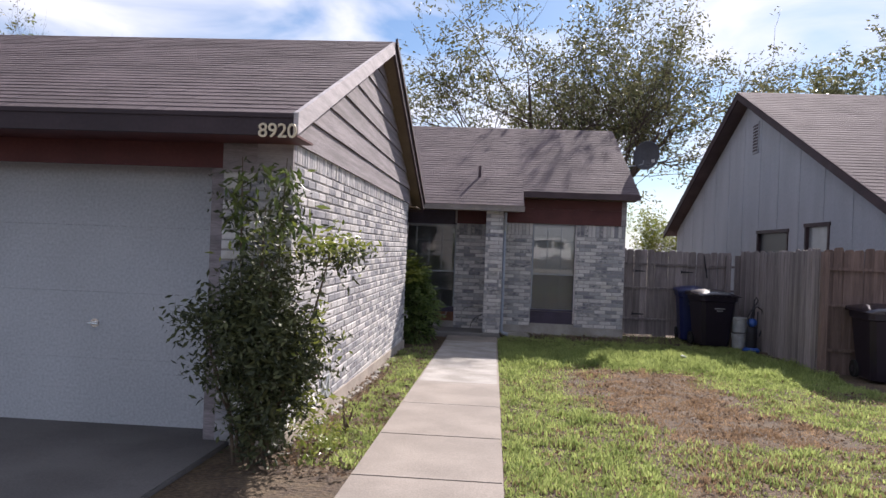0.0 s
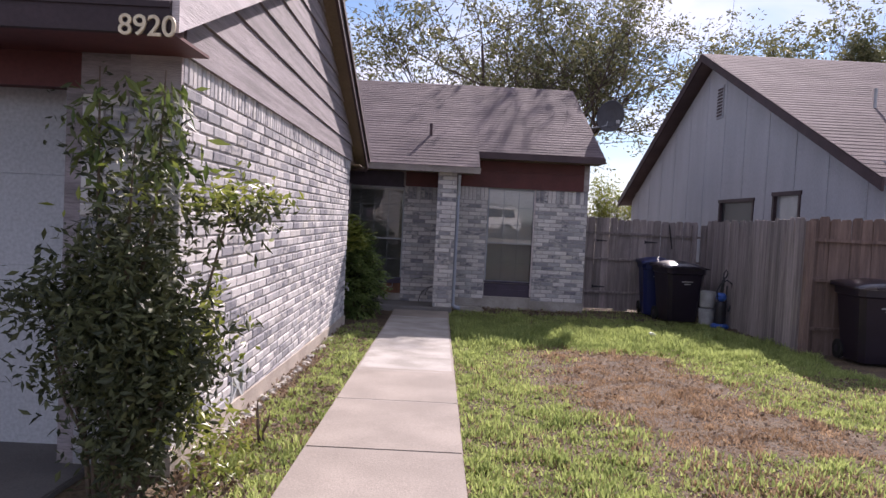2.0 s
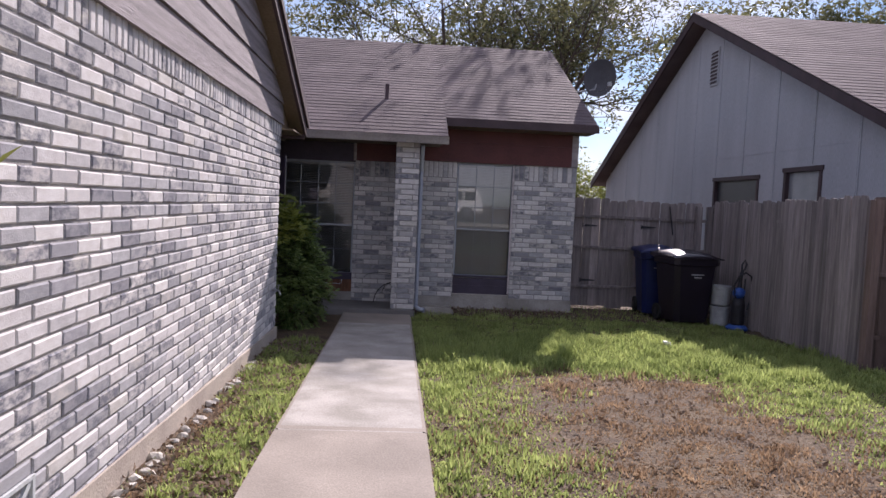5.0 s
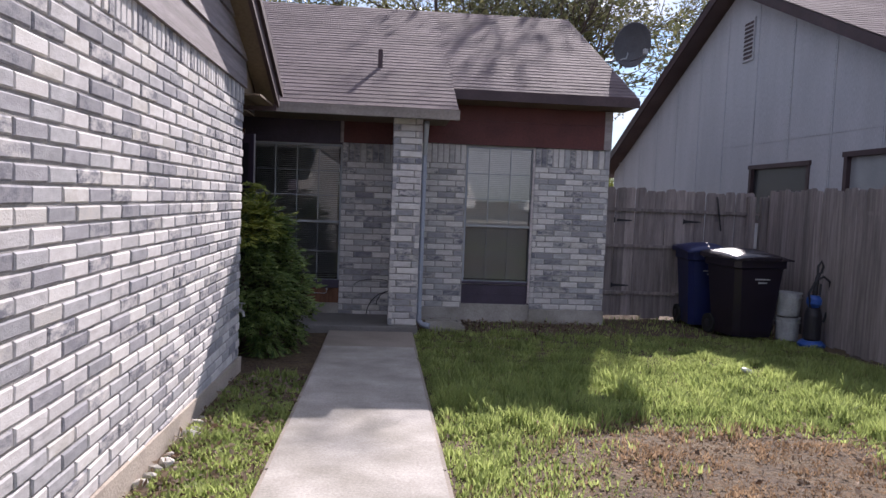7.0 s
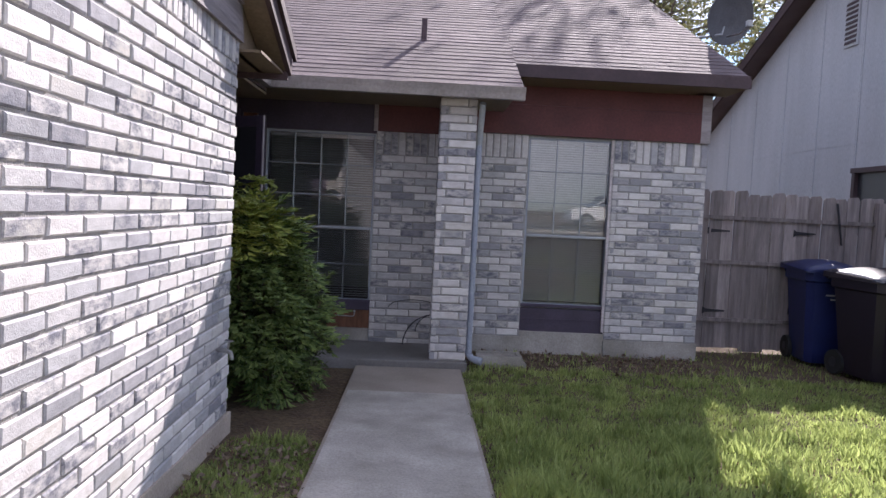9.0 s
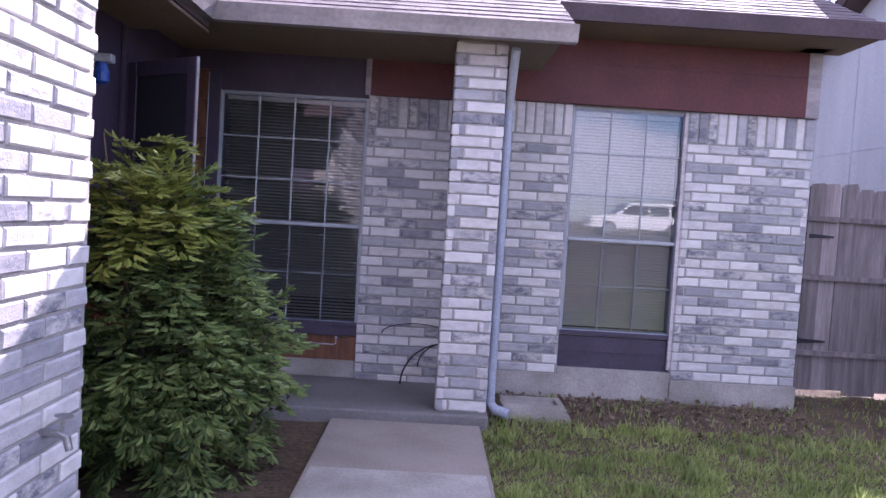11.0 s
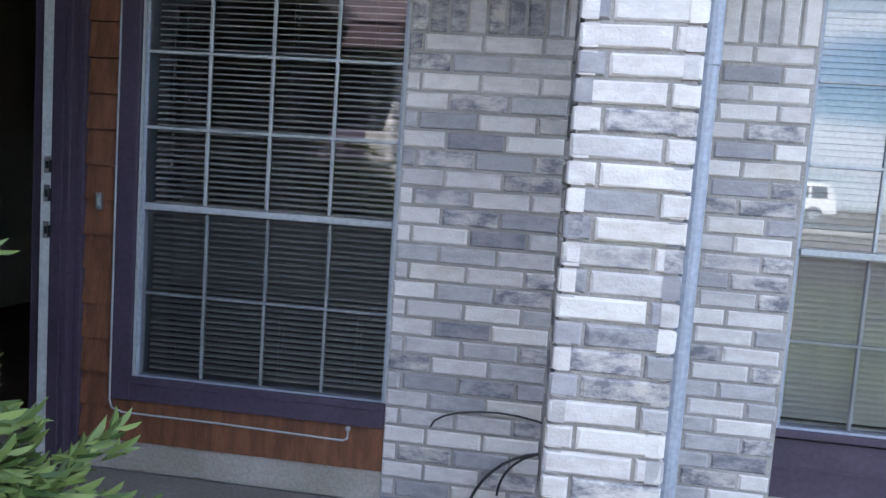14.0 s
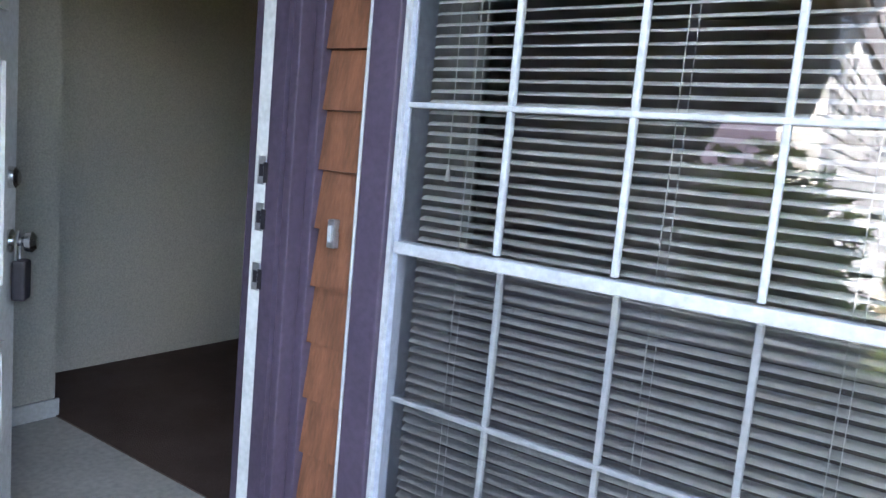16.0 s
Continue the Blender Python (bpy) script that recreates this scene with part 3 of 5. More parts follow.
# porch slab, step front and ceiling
# the slab's dark tone includes the shade of the roof above
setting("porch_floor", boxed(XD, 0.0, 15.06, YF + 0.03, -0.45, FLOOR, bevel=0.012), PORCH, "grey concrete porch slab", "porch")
setting("ceiling_porch", boxed(XD, 0.3, 15.0, YF + 0.02, 2.26, 2.28), SOFFIT, "dark painted porch soffit", "soffit")

# ---- roofs ----
def roof_plane(name, x0, x1, eave, ridge, label, thick=0.09, step=0.135):
    """A slope from the eave (y, z) to the ridge (y, z), with real courses of shingles."""
    ob = tagged(new(name), label, "roof", kind="structure")
    (ya, za), (yb, zb) = eave, ridge
    s = math.hypot(yb - ya, zb - za)
    uy, uz = (yb - ya) / s, (zb - za) / s
    ny, nz = (-uz, uy) if uy > 0 else (uz, -uy)
    part("deck", prism(bmesh.new(), [(ya, za), (yb, zb), (yb - thick * ny, zb - thick * nz), (ya - thick * ny, za - thick * nz)], "x", x0, x1), DARKTRIM, ob)
    rng = random.Random(len(name) + int(100 * s))
    verts, faces = [], []
    d = -0.02
    row = 0
    while d < s - 0.02:
        d1 = min(d + step + 0.03, s)
        x = x0 - rng.random() * 0.3
        while x < x1:
            w = rng.choice((0.15, 0.20, 0.30, 0.33))
            a, b = max(x, x0), min(x + w - 0.004, x1)
            if b - a > 0.02:
                up = 0.0075 + rng.random() * 0.003
                drop = rng.random() * 0.006
                o = len(verts)
                for dd, h in ((d - drop, up), (d1, 0.003)):
                    for xx in (a, b):
                        verts.append((xx, ya + uy * dd + ny * h, za + uz * dd + nz * h))
                for xx in (a, b):
                    verts.append((xx, ya + uy * (d - drop) + ny * 0.001, za + uz * (d - drop) + nz * 0.001))
                faces += [(o, o + 1, o + 3, o + 2), (o + 4, o + 5, o + 1, o)]
            x += w
        d += step
        row += 1
    sh = new("shingles", from_arrays("shingles", verts, faces, SHINGLE))
    sh.parent = ob
    tagged(sh, kind="stuff")
    return ob


RIDGE_G, RIDGE_H = (9.72, 3.90), (19.4, 4.53)
roof_plane("roof_garage_front", -7.9, -1.45, (5.74, 2.31), RIDGE_G, "brown asphalt shingle roof of the garage, front slope")
roof_plane("roof_garage_back", -7.9, -1.45, (13.74, 2.28), RIDGE_G, "brown asphalt shingle roof of the garage, back slope")
roof_plane("roof_house_porch", -8.0, 0.36, (14.92, 2.34), RIDGE_H, "brown asphalt shingle roof over the entry")
roof_plane("roof_house_right", 0.36, 2.62, (15.58, 2.663), RIDGE_H, "brown asphalt shingle roof of the house, front slope")
roof_plane("roof_house_back", -8.0, 2.62, (23.3, 2.6), RIDGE_H, "brown asphalt shingle roof of the house, back slope")
# gable of the house end
setting("gable_house", prism(bmesh.new(), [(15.9, 2.55), (22.9, 2.55), (19.4, 4.42)], "x", 2.26, 2.46), RED, "dark red gable end wall", "gable")
setting("soffit_right", boxed(0.36, 2.60, 15.58, YR, 2.55, 2.565), SOFFIT, "dark soffit under the high eave", "soffit")
setting("fascia_right", boxed(0.36, 2.62, 15.555, 15.58, 2.55, 2.67), DARKTRIM, "dark brown fascia board", "fascia")
setting("fascia_step", prism(bmesh.new(), [(14.95, 2.22), (15.60, 2.55), (15.60, 2.68), (14.95, 2.34)], "x", 0.335, 0.36), DARKTRIM, "dark brown fascia at the eave step", "fascia")
setting("rake_house", prism(bmesh.new(), [(15.56, 2.55), (15.56, 2.63), (19.4, 4.49), (19.4, 4.38)], "x", 2.621, 2.635), DARKTRIM, "dark brown rake board", "fascia")

# garage gable: board siding, rake boards, fascia
gable = tagged(new("wall_gable"), "weathered grey board siding in the garage gable", "gable", kind="structure")
part("backing", prism(bmesh.new(), [(Y0 + 0.02, 2.25), (Y1 - 0.02, 2.25), (Y1 - 0.02, 2.5), (9.72, 3.78), (Y0 + 0.02, 2.45)], "x", XG - 0.2, XG - 0.012), DARKTRIM, gable)
slope_f = (RIDGE_G[1] - 2.31) / (RIDGE_G[0] - 5.74)
z = 2.195
while z < 3.74:
    h = 0.225
    top = min(z + h - 0.006, 3.76)
    def reach(zz):
        r = (3.78 - zz) / slope_f
        return max(9.72 - r, Y0 - 0.03), min(9.72 + r, Y1 + 0.02)
    (a0, a1), (b0, b1) = reach(z), reach(top)
    if a1 - a0 > 0.2:
        bm = bmesh.new()
        lo = [(XG + 0.022, a0, z), (XG + 0.022, a1, z), (XG + 0.006, max(b1, b0 + 0.05), top), (XG + 0.006, b0, top)]
        f = [bm.verts.new(v) for v in lo]
        g = [bm.verts.new((XG - 0.012, v[1], v[2])) for v in lo]
        bm.faces.new(f), bm.faces.new(list(reversed(g)))
        for i in range(4):
            bm.faces.new((f[i], g[i], g[(i + 1) % 4], f[(i + 1) % 4]))
        part("board", bm, SIDING, gable)
    z += h


def rake(name, ya, za, label, material, deep=0.15):
    yb, zb = RIDGE_G
    ob = prism(bmesh.new(), [(ya, za - deep), (ya, za), (yb, zb), (yb, zb - deep)], "x", -1.452, -1.42)
    return setting(name, ob, material, label, "rake board")


rake("rake_front", 5.72, 2.315, "pale weathered rake board on the garage gable", PALEWOOD, 0.14)
rake("rake_back", 13.76, 2.285, "dark rake board on the garage gable", DARKTRIM)
setting("rake_back_trim", prism(bmesh.new(), [(13.80, 2.24), (13.80, 2.31), (9.72, 3.94), (9.72, 3.87)], "x", -1.42, -1.395), DARKTRIM, "dark drip edge on the rake", "rake board")
setting("soffit_rake", prism(bmesh.new(), [(5.76, 2.19), (5.76, 2.21), (9.72, 3.80), (13.72, 2.18), (13.72, 2.16), (9.72, 3.775)], "x", XG + 0.0, -1.452), SOFFIT, "brown rake soffit", "soffit")
setting("fascia_garage", box(boxed(-7.9, -1.452, 5.70, 5.74, 2.165, 2.30), -7.9, -1.452, 5.69, 5.70, 2.275, 2.30), FASCIA, "dark plum fascia board above the garage", "fascia")
setting("soffit_garage", boxed(-7.9, -1.47, 5.74, 6.285, 2.185, 2.20), RED, "dark red soffit over the garage door", "soffit")
setting("soffit_garage_back", boxed(-7.9, -1.47, Y1, 13.74, 2.14, 2.155), SOFFIT, "brown boxed soffit behind the garage gable", "soffit")
setting("soffit_return", prism(bmesh.new(), [(Y1 + 0.005, 2.14), (13.72, 2.14), (13.72, 2.2), (Y1 + 0.005, 2.52)], "x", XG - 0.04, XG - 0.01), SOFFIT, "brown soffit return", "soffit")
setting("fascia_back", boxed(-7.9, -1.44, 13.72, 13.745, 2.10, 2.27), DARKTRIM, "dark fascia at the back eave", "fascia")
# entry roof wing over the shrub bed
setting("roof_entry_wing", prism(bmesh.new(), [(-1.86, 2.30), (-4.2, 3.4), (-4.2, 3.3), (-1.86, 2.2)], "y", 13.3, 15.0), SHINGLE, "brown shingle roof wing over the entry bed", "roof")
setting("soffit_entry_wing", boxed(XD, -1.86, 13.3, 15.0, 2.17, 2.19), SOFFIT, "brown soffit over the entry bed", "soffit")


def gutter(name, pts, label):
    """An open trough hung along the eave between two points."""
    (x0, y0), (x1, y1) = pts
    ob = thing(name, (x0, y0, 2.235), label, "gutter")
    d = Vector((x1 - x0, y1 - y0, 0))
    n = Vector((d.y, -d.x, 0)).normalized()
    prof = [(0, 0.0), (0, -0.10), (0.065, -0.10), (0.08, -0.05), (0.10, 0.0), (0.092, 0.0), (0.07, -0.052), (0.058, -0.092), (0.008, -0.092), (0.008, 0.0)]
    bm = bmesh.new()
    ends = []
    for q in (Vector((0, 0, 0.09)), d + Vector((0, 0, 0.09))):
        ends.append([bm.verts.new(q + n * a + Vector((0, 0, h))) for a, h in prof])
    k = len(prof)
    for i in range(k):
        bm.faces.new((ends[0][i], ends[0][(i + 1) % k], ends[1][(i + 1) % k], ends[1][i]))
    bm.faces.new(ends[0]), bm.faces.new(list(reversed(ends[1])))
    part("trough", bm, GUTTER, ob)
    part("end_cap", boxed(-0.002, 0.002, -0.1, 0.0, -0.01, 0.09) if d.y == 0 else boxed(0, 0.1, -0.002, 0.002, -0.01, 0.09), GUTTER, ob)
    return ob


gutter("gutter", ((-1.86, 14.93), (0.37, 14.93)), "grey metal gutter along the porch eave")
gutter("gutter", ((-1.86, 13.6), (-1.86, 14.92)), "grey metal gutter along the entry wing")

# ---- inside, seen through the door and windows ----
setting("floor_entry", boxed(-4.22, XD - 0.13, 13.2, 16.28, FLOOR - 0.2, FLOOR + 0.005), TILE, "pale tile floor of the entry", "floor")
setting("floor_room", box(boxed(-5.0, -0.2, 16.28, 22.8, FLOOR - 0.2, FLOOR + 0.012), -5.0, -4.22, 13.2, 16.28, FLOOR - 0.2, FLOOR + 0.012), CARPET, "brown carpet of the front room", "carpet")
wall("wall_entry_inner", [(-4.37, -4.22, 13.2, 16.28, FLOOR, 2.5)], PLASTER, "pale painted inner wall of the entry")
setting("baseboard", boxed(-4.22, -4.205, 13.2, 16.295, FLOOR + 0.005, FLOOR + 0.09, bevel=0.003), PALE, "white baseboard in the entry", "baseboard")
wall("wall_room_left", [(-4.90, -4.78, 13.0, 22.8, FLOOR, 2.5)], PLASTER, "cream painted wall of the front room")
wall("wall_room_right", [(-0.2, -0.08, 16.26, 22.8, FLOOR, 2.5)], PLASTER, "cream painted partition wall")
wall("wall_room_back", [(-5.0, 2.26, 20.6, 20.7, FLOOR, 2.5)], PLASTER, "cream painted back wall")
wall("wall_entry_end", [(-5.0, XD - 0.14, 13.0, 13.2, FLOOR, 2.5)], PLASTER, "cream painted end wall of the entry")
setting("floor_bedroom", boxed(-0.08, 2.26, 16.25, 20.6, FLOOR - 0.2, FLOOR + 0.01), CARPET, "brown carpet of the bedroom", "carpet")
setting("ceiling_rooms", boxed(-5.1, 2.26, 16.2, 22.8, 2.5, 2.55), PLASTER, "pale room ceiling", "ceiling")
setting("ceiling_entry", boxed(-5.1, XD - 0.14, 13.0, 16.25, 2.5, 2.55), PLASTER, "pale entry ceiling", "ceiling")


# ---- windows ----
def sash_window(name, span, rail, cols, y, label, blind_label):
    """A white double-hung window with muntins, glass, an insect screen outside the lower sash, and a blind behind."""
    x0, x1, z0, z1 = span
    ob = tagged(new(name), label, "window", kind="structure")
    fr = 0.022 if cols == 4 else 0.026
    # the track's darker grey paints in the shade inside the white frame
    for piece, e, ya, yb, m in (("window_frame", fr * 0.5, y, y + 0.012, WHITE), ("track", fr, y + 0.0125, y + 0.09, PIPE)):
        bm = box(boxed(x0, x0 + e, ya, yb, z0, z1), x1 - e, x1, ya, yb, z0, z1)
        box(box(bm, x0 + e, x1 - e, ya, yb, z1 - e, z1), x0 + e, x1 - e, ya, yb, z0, z0 + e)
        part(piece, bm, m, ob)
    part("meeting_rail", boxed(x0 + fr, x1 - fr, y - 0.004, y + 0.04, rail - 0.014, rail + 0.014, bevel=0.004), WHITE, ob)
    part("window_sill", boxed(x0 - 0.005, x1 + 0.0, y - 0.018, y + 0.0, z0 - 0.012, z0 + 0.02, bevel=0.004), PURPLE, ob)
    a, b = x0 + fr, x1 - fr
    for za, zb, rows, yy in ((rail + 0.018, z1 - fr, 3, y + 0.018), (z0 + fr, rail - 0.018, 2, y + 0.045)):
        w, h = (b - a) / cols, (zb - za) / rows
        for i in range(1, cols):
            part("muntin", boxed(a + i * w - 0.0065, a + i * w + 0.0065, yy - 0.010, yy + 0.008, za, zb, bevel=0.003), WHITE, ob)
        for j in range(1, rows):
            part("muntin", boxed(a, b, yy - 0.012, yy + 0.0085, za + j * h - 0.006, za + j * h + 0.006, bevel=0.003), WHITE, ob)
        for i in range(cols):
            for j in range(rows):
                xa, xb, zc, zd = a + i * w + 0.002, a + (i + 1) * w - 0.002, za + j * h + 0.002, za + (j + 1) * h - 0.002
                p = new("pane", from_arrays("pane", [(xa, yy, zc), (xb, yy, zc), (xb, yy, zd), (xa, yy, zd)], [(0, 1, 2, 3)], GLASS))
                p.parent = ob
                p.visible_shadow = False
    sc = part("insect_screen", boxed(a + 0.004, b - 0.004, y + 0.012, y + 0.0125, z0 + fr, rail - 0.018), MESH, ob, "dark insect mesh over the lower sash")
    sc.visible_shadow = False
    # blind
    bl = thing("window_blind", ((a + b) / 2, y + 0.085, z1 - fr), blind_label, "window blind")
    w = b - a - 0.02
    part("head_rail", boxed(-w / 2, w / 2, -0.02, 0.02, -0.035, 0.0), BLIND, bl)
    pitch = 0.0245
    n = int((z1 - fr - z0 - 0.07) / pitch)
    bm = bmesh.new()
    v = [[bm.verts.new((x, yy, zz)) for x in (-w / 2, w / 2)] for yy, zz in ((-0.0118, -0.0042), (-0.004, 0.0006), (0.004, 0.0024), (0.0118, 0.0028))]
    u = [[bm.verts.new((x, yy, zz - 0.001)) for x in (-w / 2, w / 2)] for yy, zz in ((-0.0118, -0.0042), (-0.004, 0.0006), (0.004, 0.0024), (0.0118, 0.0028))]
    for i in range(3):
        bm.faces.new((v[i][0], v[i][1], v[i + 1][1], v[i + 1][0]))
        bm.faces.new((u[i + 1][0], u[i + 1][1], u[i][1], u[i][0]))
    bm.faces.new((v[0][1], v[0][0], u[0][0], u[0][1]))
    bm.faces.new((v[3][0], v[3][1], u[3][1], u[3][0]))
    slat = mesh_of("slat", bm, BLIND)
    rng = random.Random(cols)
    for k in range(n):
        s = new("slat", slat)
        s.parent = bl
        s.matrix_basis = pose(0, rng.uniform(-0.001, 0.001), -0.05 - k * pitch, rng.uniform(-2, 2) + SLAT_TILT[cols], rng.uniform(-0.15, 0.15), 0)
    part("bottom_rail", boxed(-w / 2, w / 2, -0.013, 0.013, -0.065 - n * pitch, -0.05 - n * pitch, bevel=0.003), BLIND, bl)
    for x in (-w / 2 + 0.12, 0.06, w / 2 - 0.12):
        part("ladder_cord", tube(bmesh.new(), [(x, -0.014, -0.03), (x, -0.014, -0.05 - n * pitch)], 0.0012, 5), BLIND, bl)
        part("ladder_cord", tube(bmesh.new(), [(x + 0.018, -0.014, -0.03), (x + 0.018, -0.014, -0.05 - n * pitch)], 0.0009, 5), BLIND, bl)
    if cols == 4:
        part("pull_cord", tube(bmesh.new(), [(-w / 2 + 0.07, -0.02, -0.03), (-w / 2 + 0.075, -0.02, -0.74)], 0.0012, 5), BLIND, bl)
        part("cord_tassel", lathe(bmesh.new(), [(0.003, 0.03), (0.007, 0.0), (0.006, -0.004)], (-w / 2 + 0.075, -0.02, -0.765), 8), BLIND, bl)
    return ob


SLAT_TILT = {4: 6, 3: 52}
sash_window("window_1", WIN1, 1.025, 4, YF + 0.012, "white double-hung window with twenty panes and a blind", "cream slatted blind, lowered and open, in the porch window")
sash_window("window_2", WIN2, 1.035, 3, YR + 0.04, "white double-hung window with fifteen panes and a closed blind", "cream slatted blind, lowered and closed, in the bedroom window")
part("window_trim", boxed(WIN2[1] - 0.025, WIN2[1] + 0.002, YR + 0.012, YR + 0.04, 0.05, 2.05), PALEWOOD, bpy.data.objects["window_2"], "pale side trim")

# ---- front door, half open inwards ----
door = thing("front_door", (XD - 0.11, D0 + 0.03, FLOOR + 0.01), "pale panelled front door standing half open", "door")
part("leaf", boxed(-0.0, 0.042, 0.0, 0.87, 0.0, 2.02, bevel=0.003), PALE, door)
for ya, yb, za, zb in ((0.11, 0.40, 0.15, 0.75), (0.47, 0.76, 0.15, 0.75), (0.11, 0.40, 0.88, 1.5), (0.47, 0.76, 0.88, 1.5), (0.11, 0.40, 1.6, 1.9), (0.47, 0.76, 1.6, 1.9)):
    part("moulding", box(box(box(boxed(0.042, 0.052, ya, ya + 0.025, za, zb), 0.042, 0.052, yb - 0.025, yb, za, zb), 0.042, 0.052, ya + 0.025, yb - 0.025, zb - 0.025, zb), 0.042, 0.052, ya + 0.025, yb - 0.025, za, za + 0.025), PALE, door)
knob = part("door_knob", tube(bmesh.new(), [(0.042, 0.81, 1.01), (0.05, 0.81, 1.01), (0.051, 0.81, 1.01), (0.075, 0.81, 1.01), (0.085, 0.81, 1.01), (0.10, 0.81, 1.01), (0.112, 0.81, 1.01)], [0.032, 0.032, 0.014, 0.012, 0.026, 0.029, 0.016], 16), CHROME, door, "polished round knob")
part("lock_box", boxed(0.056, 0.092, 0.78, 0.84, 0.85, 0.96, bevel=0.008), BLACK, door, "black key lock box hanging from the knob")
part("shackle", tube(bmesh.new(), [(0.065, 0.795, 0.95), (0.065, 0.79, 1.005), (0.065, 0.81, 1.035), (0.065, 0.83, 1.005), (0.065, 0.825, 0.95)], 0.004, 8), METAL, door)
part("deadbolt", tube(bmesh.new(), [(0.042, 0.81, 1.18), (0.058, 0.81, 1.18), (0.066, 0.81, 1.18)], [0.03, 0.028, 0.018], 16), CHROME, door, "polished deadbolt")
door.rotation_euler = (0, 0, radians(50.2))

# ---- storm door, swung out over the shrub bed ----
storm = thing("storm_door", (-2.29, 14.93, FLOOR + 0.02), "dark plum storm door swung open with a pale metal edge", "door")
for a, b in ((0.0, 0.07), (0.53, 0.60)):
    part("stile", boxed(a, b, -0.014, 0.014, 0.0, 2.04, bevel=0.003), PURPLE, storm)
for a, b in ((0.0, 0.14), (0.86, 0.95), (1.95, 2.04)):
    part("rail", boxed(0.07, 0.53, -0.013, 0.013, a, b, bevel=0.003), PURPLE, storm)
part("panel", boxed(0.07, 0.53, -0.005, 0.005, 0.14, 0.86), PURPLE, storm)
part("panel", boxed(0.07, 0.53, -0.003, 0.003, 0.95, 1.95), SCREENED, storm, "dark screened upper panel")
part("edge_strip", boxed(0.60, 0.604, -0.008, 0.008, 0.0, 2.04), GUTTER, storm, "pale metal edge strip")
part("handle", tube(bmesh.new(), [(0.565, 0.014, 0.98), (0.565, 0.05, 0.98), (0.565, 0.05, 1.1), (0.565, 0.014, 1.1)], 0.007, 8), METAL, storm, "dull metal pull")
storm.rotation_euler = (0, 0, math.atan2(14.61 - 14.93, -1.79 + 2.29))

# ---- garage door ----
gdoor = thing("garage_door", (-4.7, 6.62, 0.03), "white panelled overhead garage door, closed", "garage door")
for i in range(4):
    part("section", boxed(-2.6, 2.5, 0.0, 0.045, 0.01 + i * 0.51, 0.519 + i * 0.51, bevel=0.002), GARAGE_WHITE, gdoor)
part("bottom_seal", boxed(-2.6, 2.5, 0.005, 0.04, -0.03, 0.012), BLACK, gdoor, "black rubber seal")
hd = part("handle", tube(bmesh.new(), [(1.49, -0.002, 0.79), (1.49, -0.035, 0.79)], 0.012, 10), CHROME, gdoor, "chrome T handle")
part("grip", tube(bmesh.new(), [(1.45, -0.035, 0.79), (1.53, -0.035, 0.79)], 0.009, 10), CHROME, hd)
part("plate", tube(bmesh.new(), [(1.49, -0.004, 0.79), (1.49, 0.0, 0.79)], 0.035, 14), CHROME, hd)
setting("garage_jamb", boxed(-2.2, -2.11, 6.31, 6.7, 0.0, 2.04), SIDING, "weathered jamb board beside the garage door", "trim")

# ---- house number ----
number = thing("house_number", (-1.545, 5.684, 2.15), "brass house number 8920 on the fascia", "house number")
for k, digit in enumerate("8920"):
    cu = bpy.data.curves.new("digit", "FONT")
    cu.body, cu.size, cu.extrude, cu.bevel_depth, cu.align_x = digit, 0.125, 0.005, 0.0012, "CENTER"
    tmp = new("digit_source", cu)
    me = bpy.data.meshes.new_from_object(tmp.evaluated_get(bpy.context.evaluated_depsgraph_get()))
    bpy.data.objects.remove(tmp)
    bpy.data.curves.remove(cu)
    me.materials.append(BRASS)
    ob = new("digit", me)
    ob.parent = number
    ob.matrix_basis = pose(-0.09 + k * 0.062, 0, 0.0, 90, 0, 0)

# ---- fixtures on the front ----
spout = thing("downspout", (0.022, 15.24, -0.14), "blue-grey plastic downspout beside the column", "downspout")
part("pipe", tube(bmesh.new(), [(0.0, 0.0, 0.10), (0.0, 0.0, 2.0)], 0.027, 14), PIPE, spout)
part("elbow", tube(bmesh.new(), [(0.0, 0.0, 0.14), (0.0, -0.005, 0.075), (0.03, -0.03, 0.04), (0.12, -0.06, 0.02)], [0.029, 0.03, 0.033, 0.036], 14), PIPE, spout, "pale elbow at the foot")
part("coupling", tube(bmesh.new(), [(0.0, 0.0, 1.72), (0.0, 0.0, 1.79)], 0.031, 14), PIPE, spout)
part("outlet", tube(bmesh.new(), [(0.0, 0.0, 2.0), (0.0, -0.06, 2.12), (0.0, -0.16, 2.26), (0.0, -0.22, 2.34)], 0.028, 14), WHITE, spout, "white outlet piece under the gutter")
splash = thing("splash_block", (0.42, 15.48, -0.22), "weathered concrete splash block under the downspout", "splash block")
part("trough", prism(bmesh.new(), [(-0.30, 0.0), (0.16, 0.0), (0.16, 0.06), (0.10, 0.10), (-0.30, 0.10)], "y", -0.14, 0.12), SLAB, splash)
part("rim", box(box(boxed(-0.30, 0.12, 0.08, 0.12, 0.10, 0.125), -0.30, 0.12, -0.14, -0.10, 0.10, 0.125), 0.08, 0.12, -0.10, 0.08, 0.10, 0.125), SLAB, splash)
conduit = thing("cable", (-2.131, YF - 0.004, 0.1), "thin white cable clipped round the window", "cable")
part("wire", tube(bmesh.new(), [(0.0, 0.012, 2.0), (0.0, 0.004, 1.2), (0.0, 0.004, 0.10), (0.012, 0.004, 0.065), (0.06, 0.004, 0.052), (0.5, 0.018, 0.045), (1.01, 0.018, 0.035), (1.028, 0.018, 0.045), (1.03, 0.016, 0.08)], 0.0042, 8), WHITE, conduit)
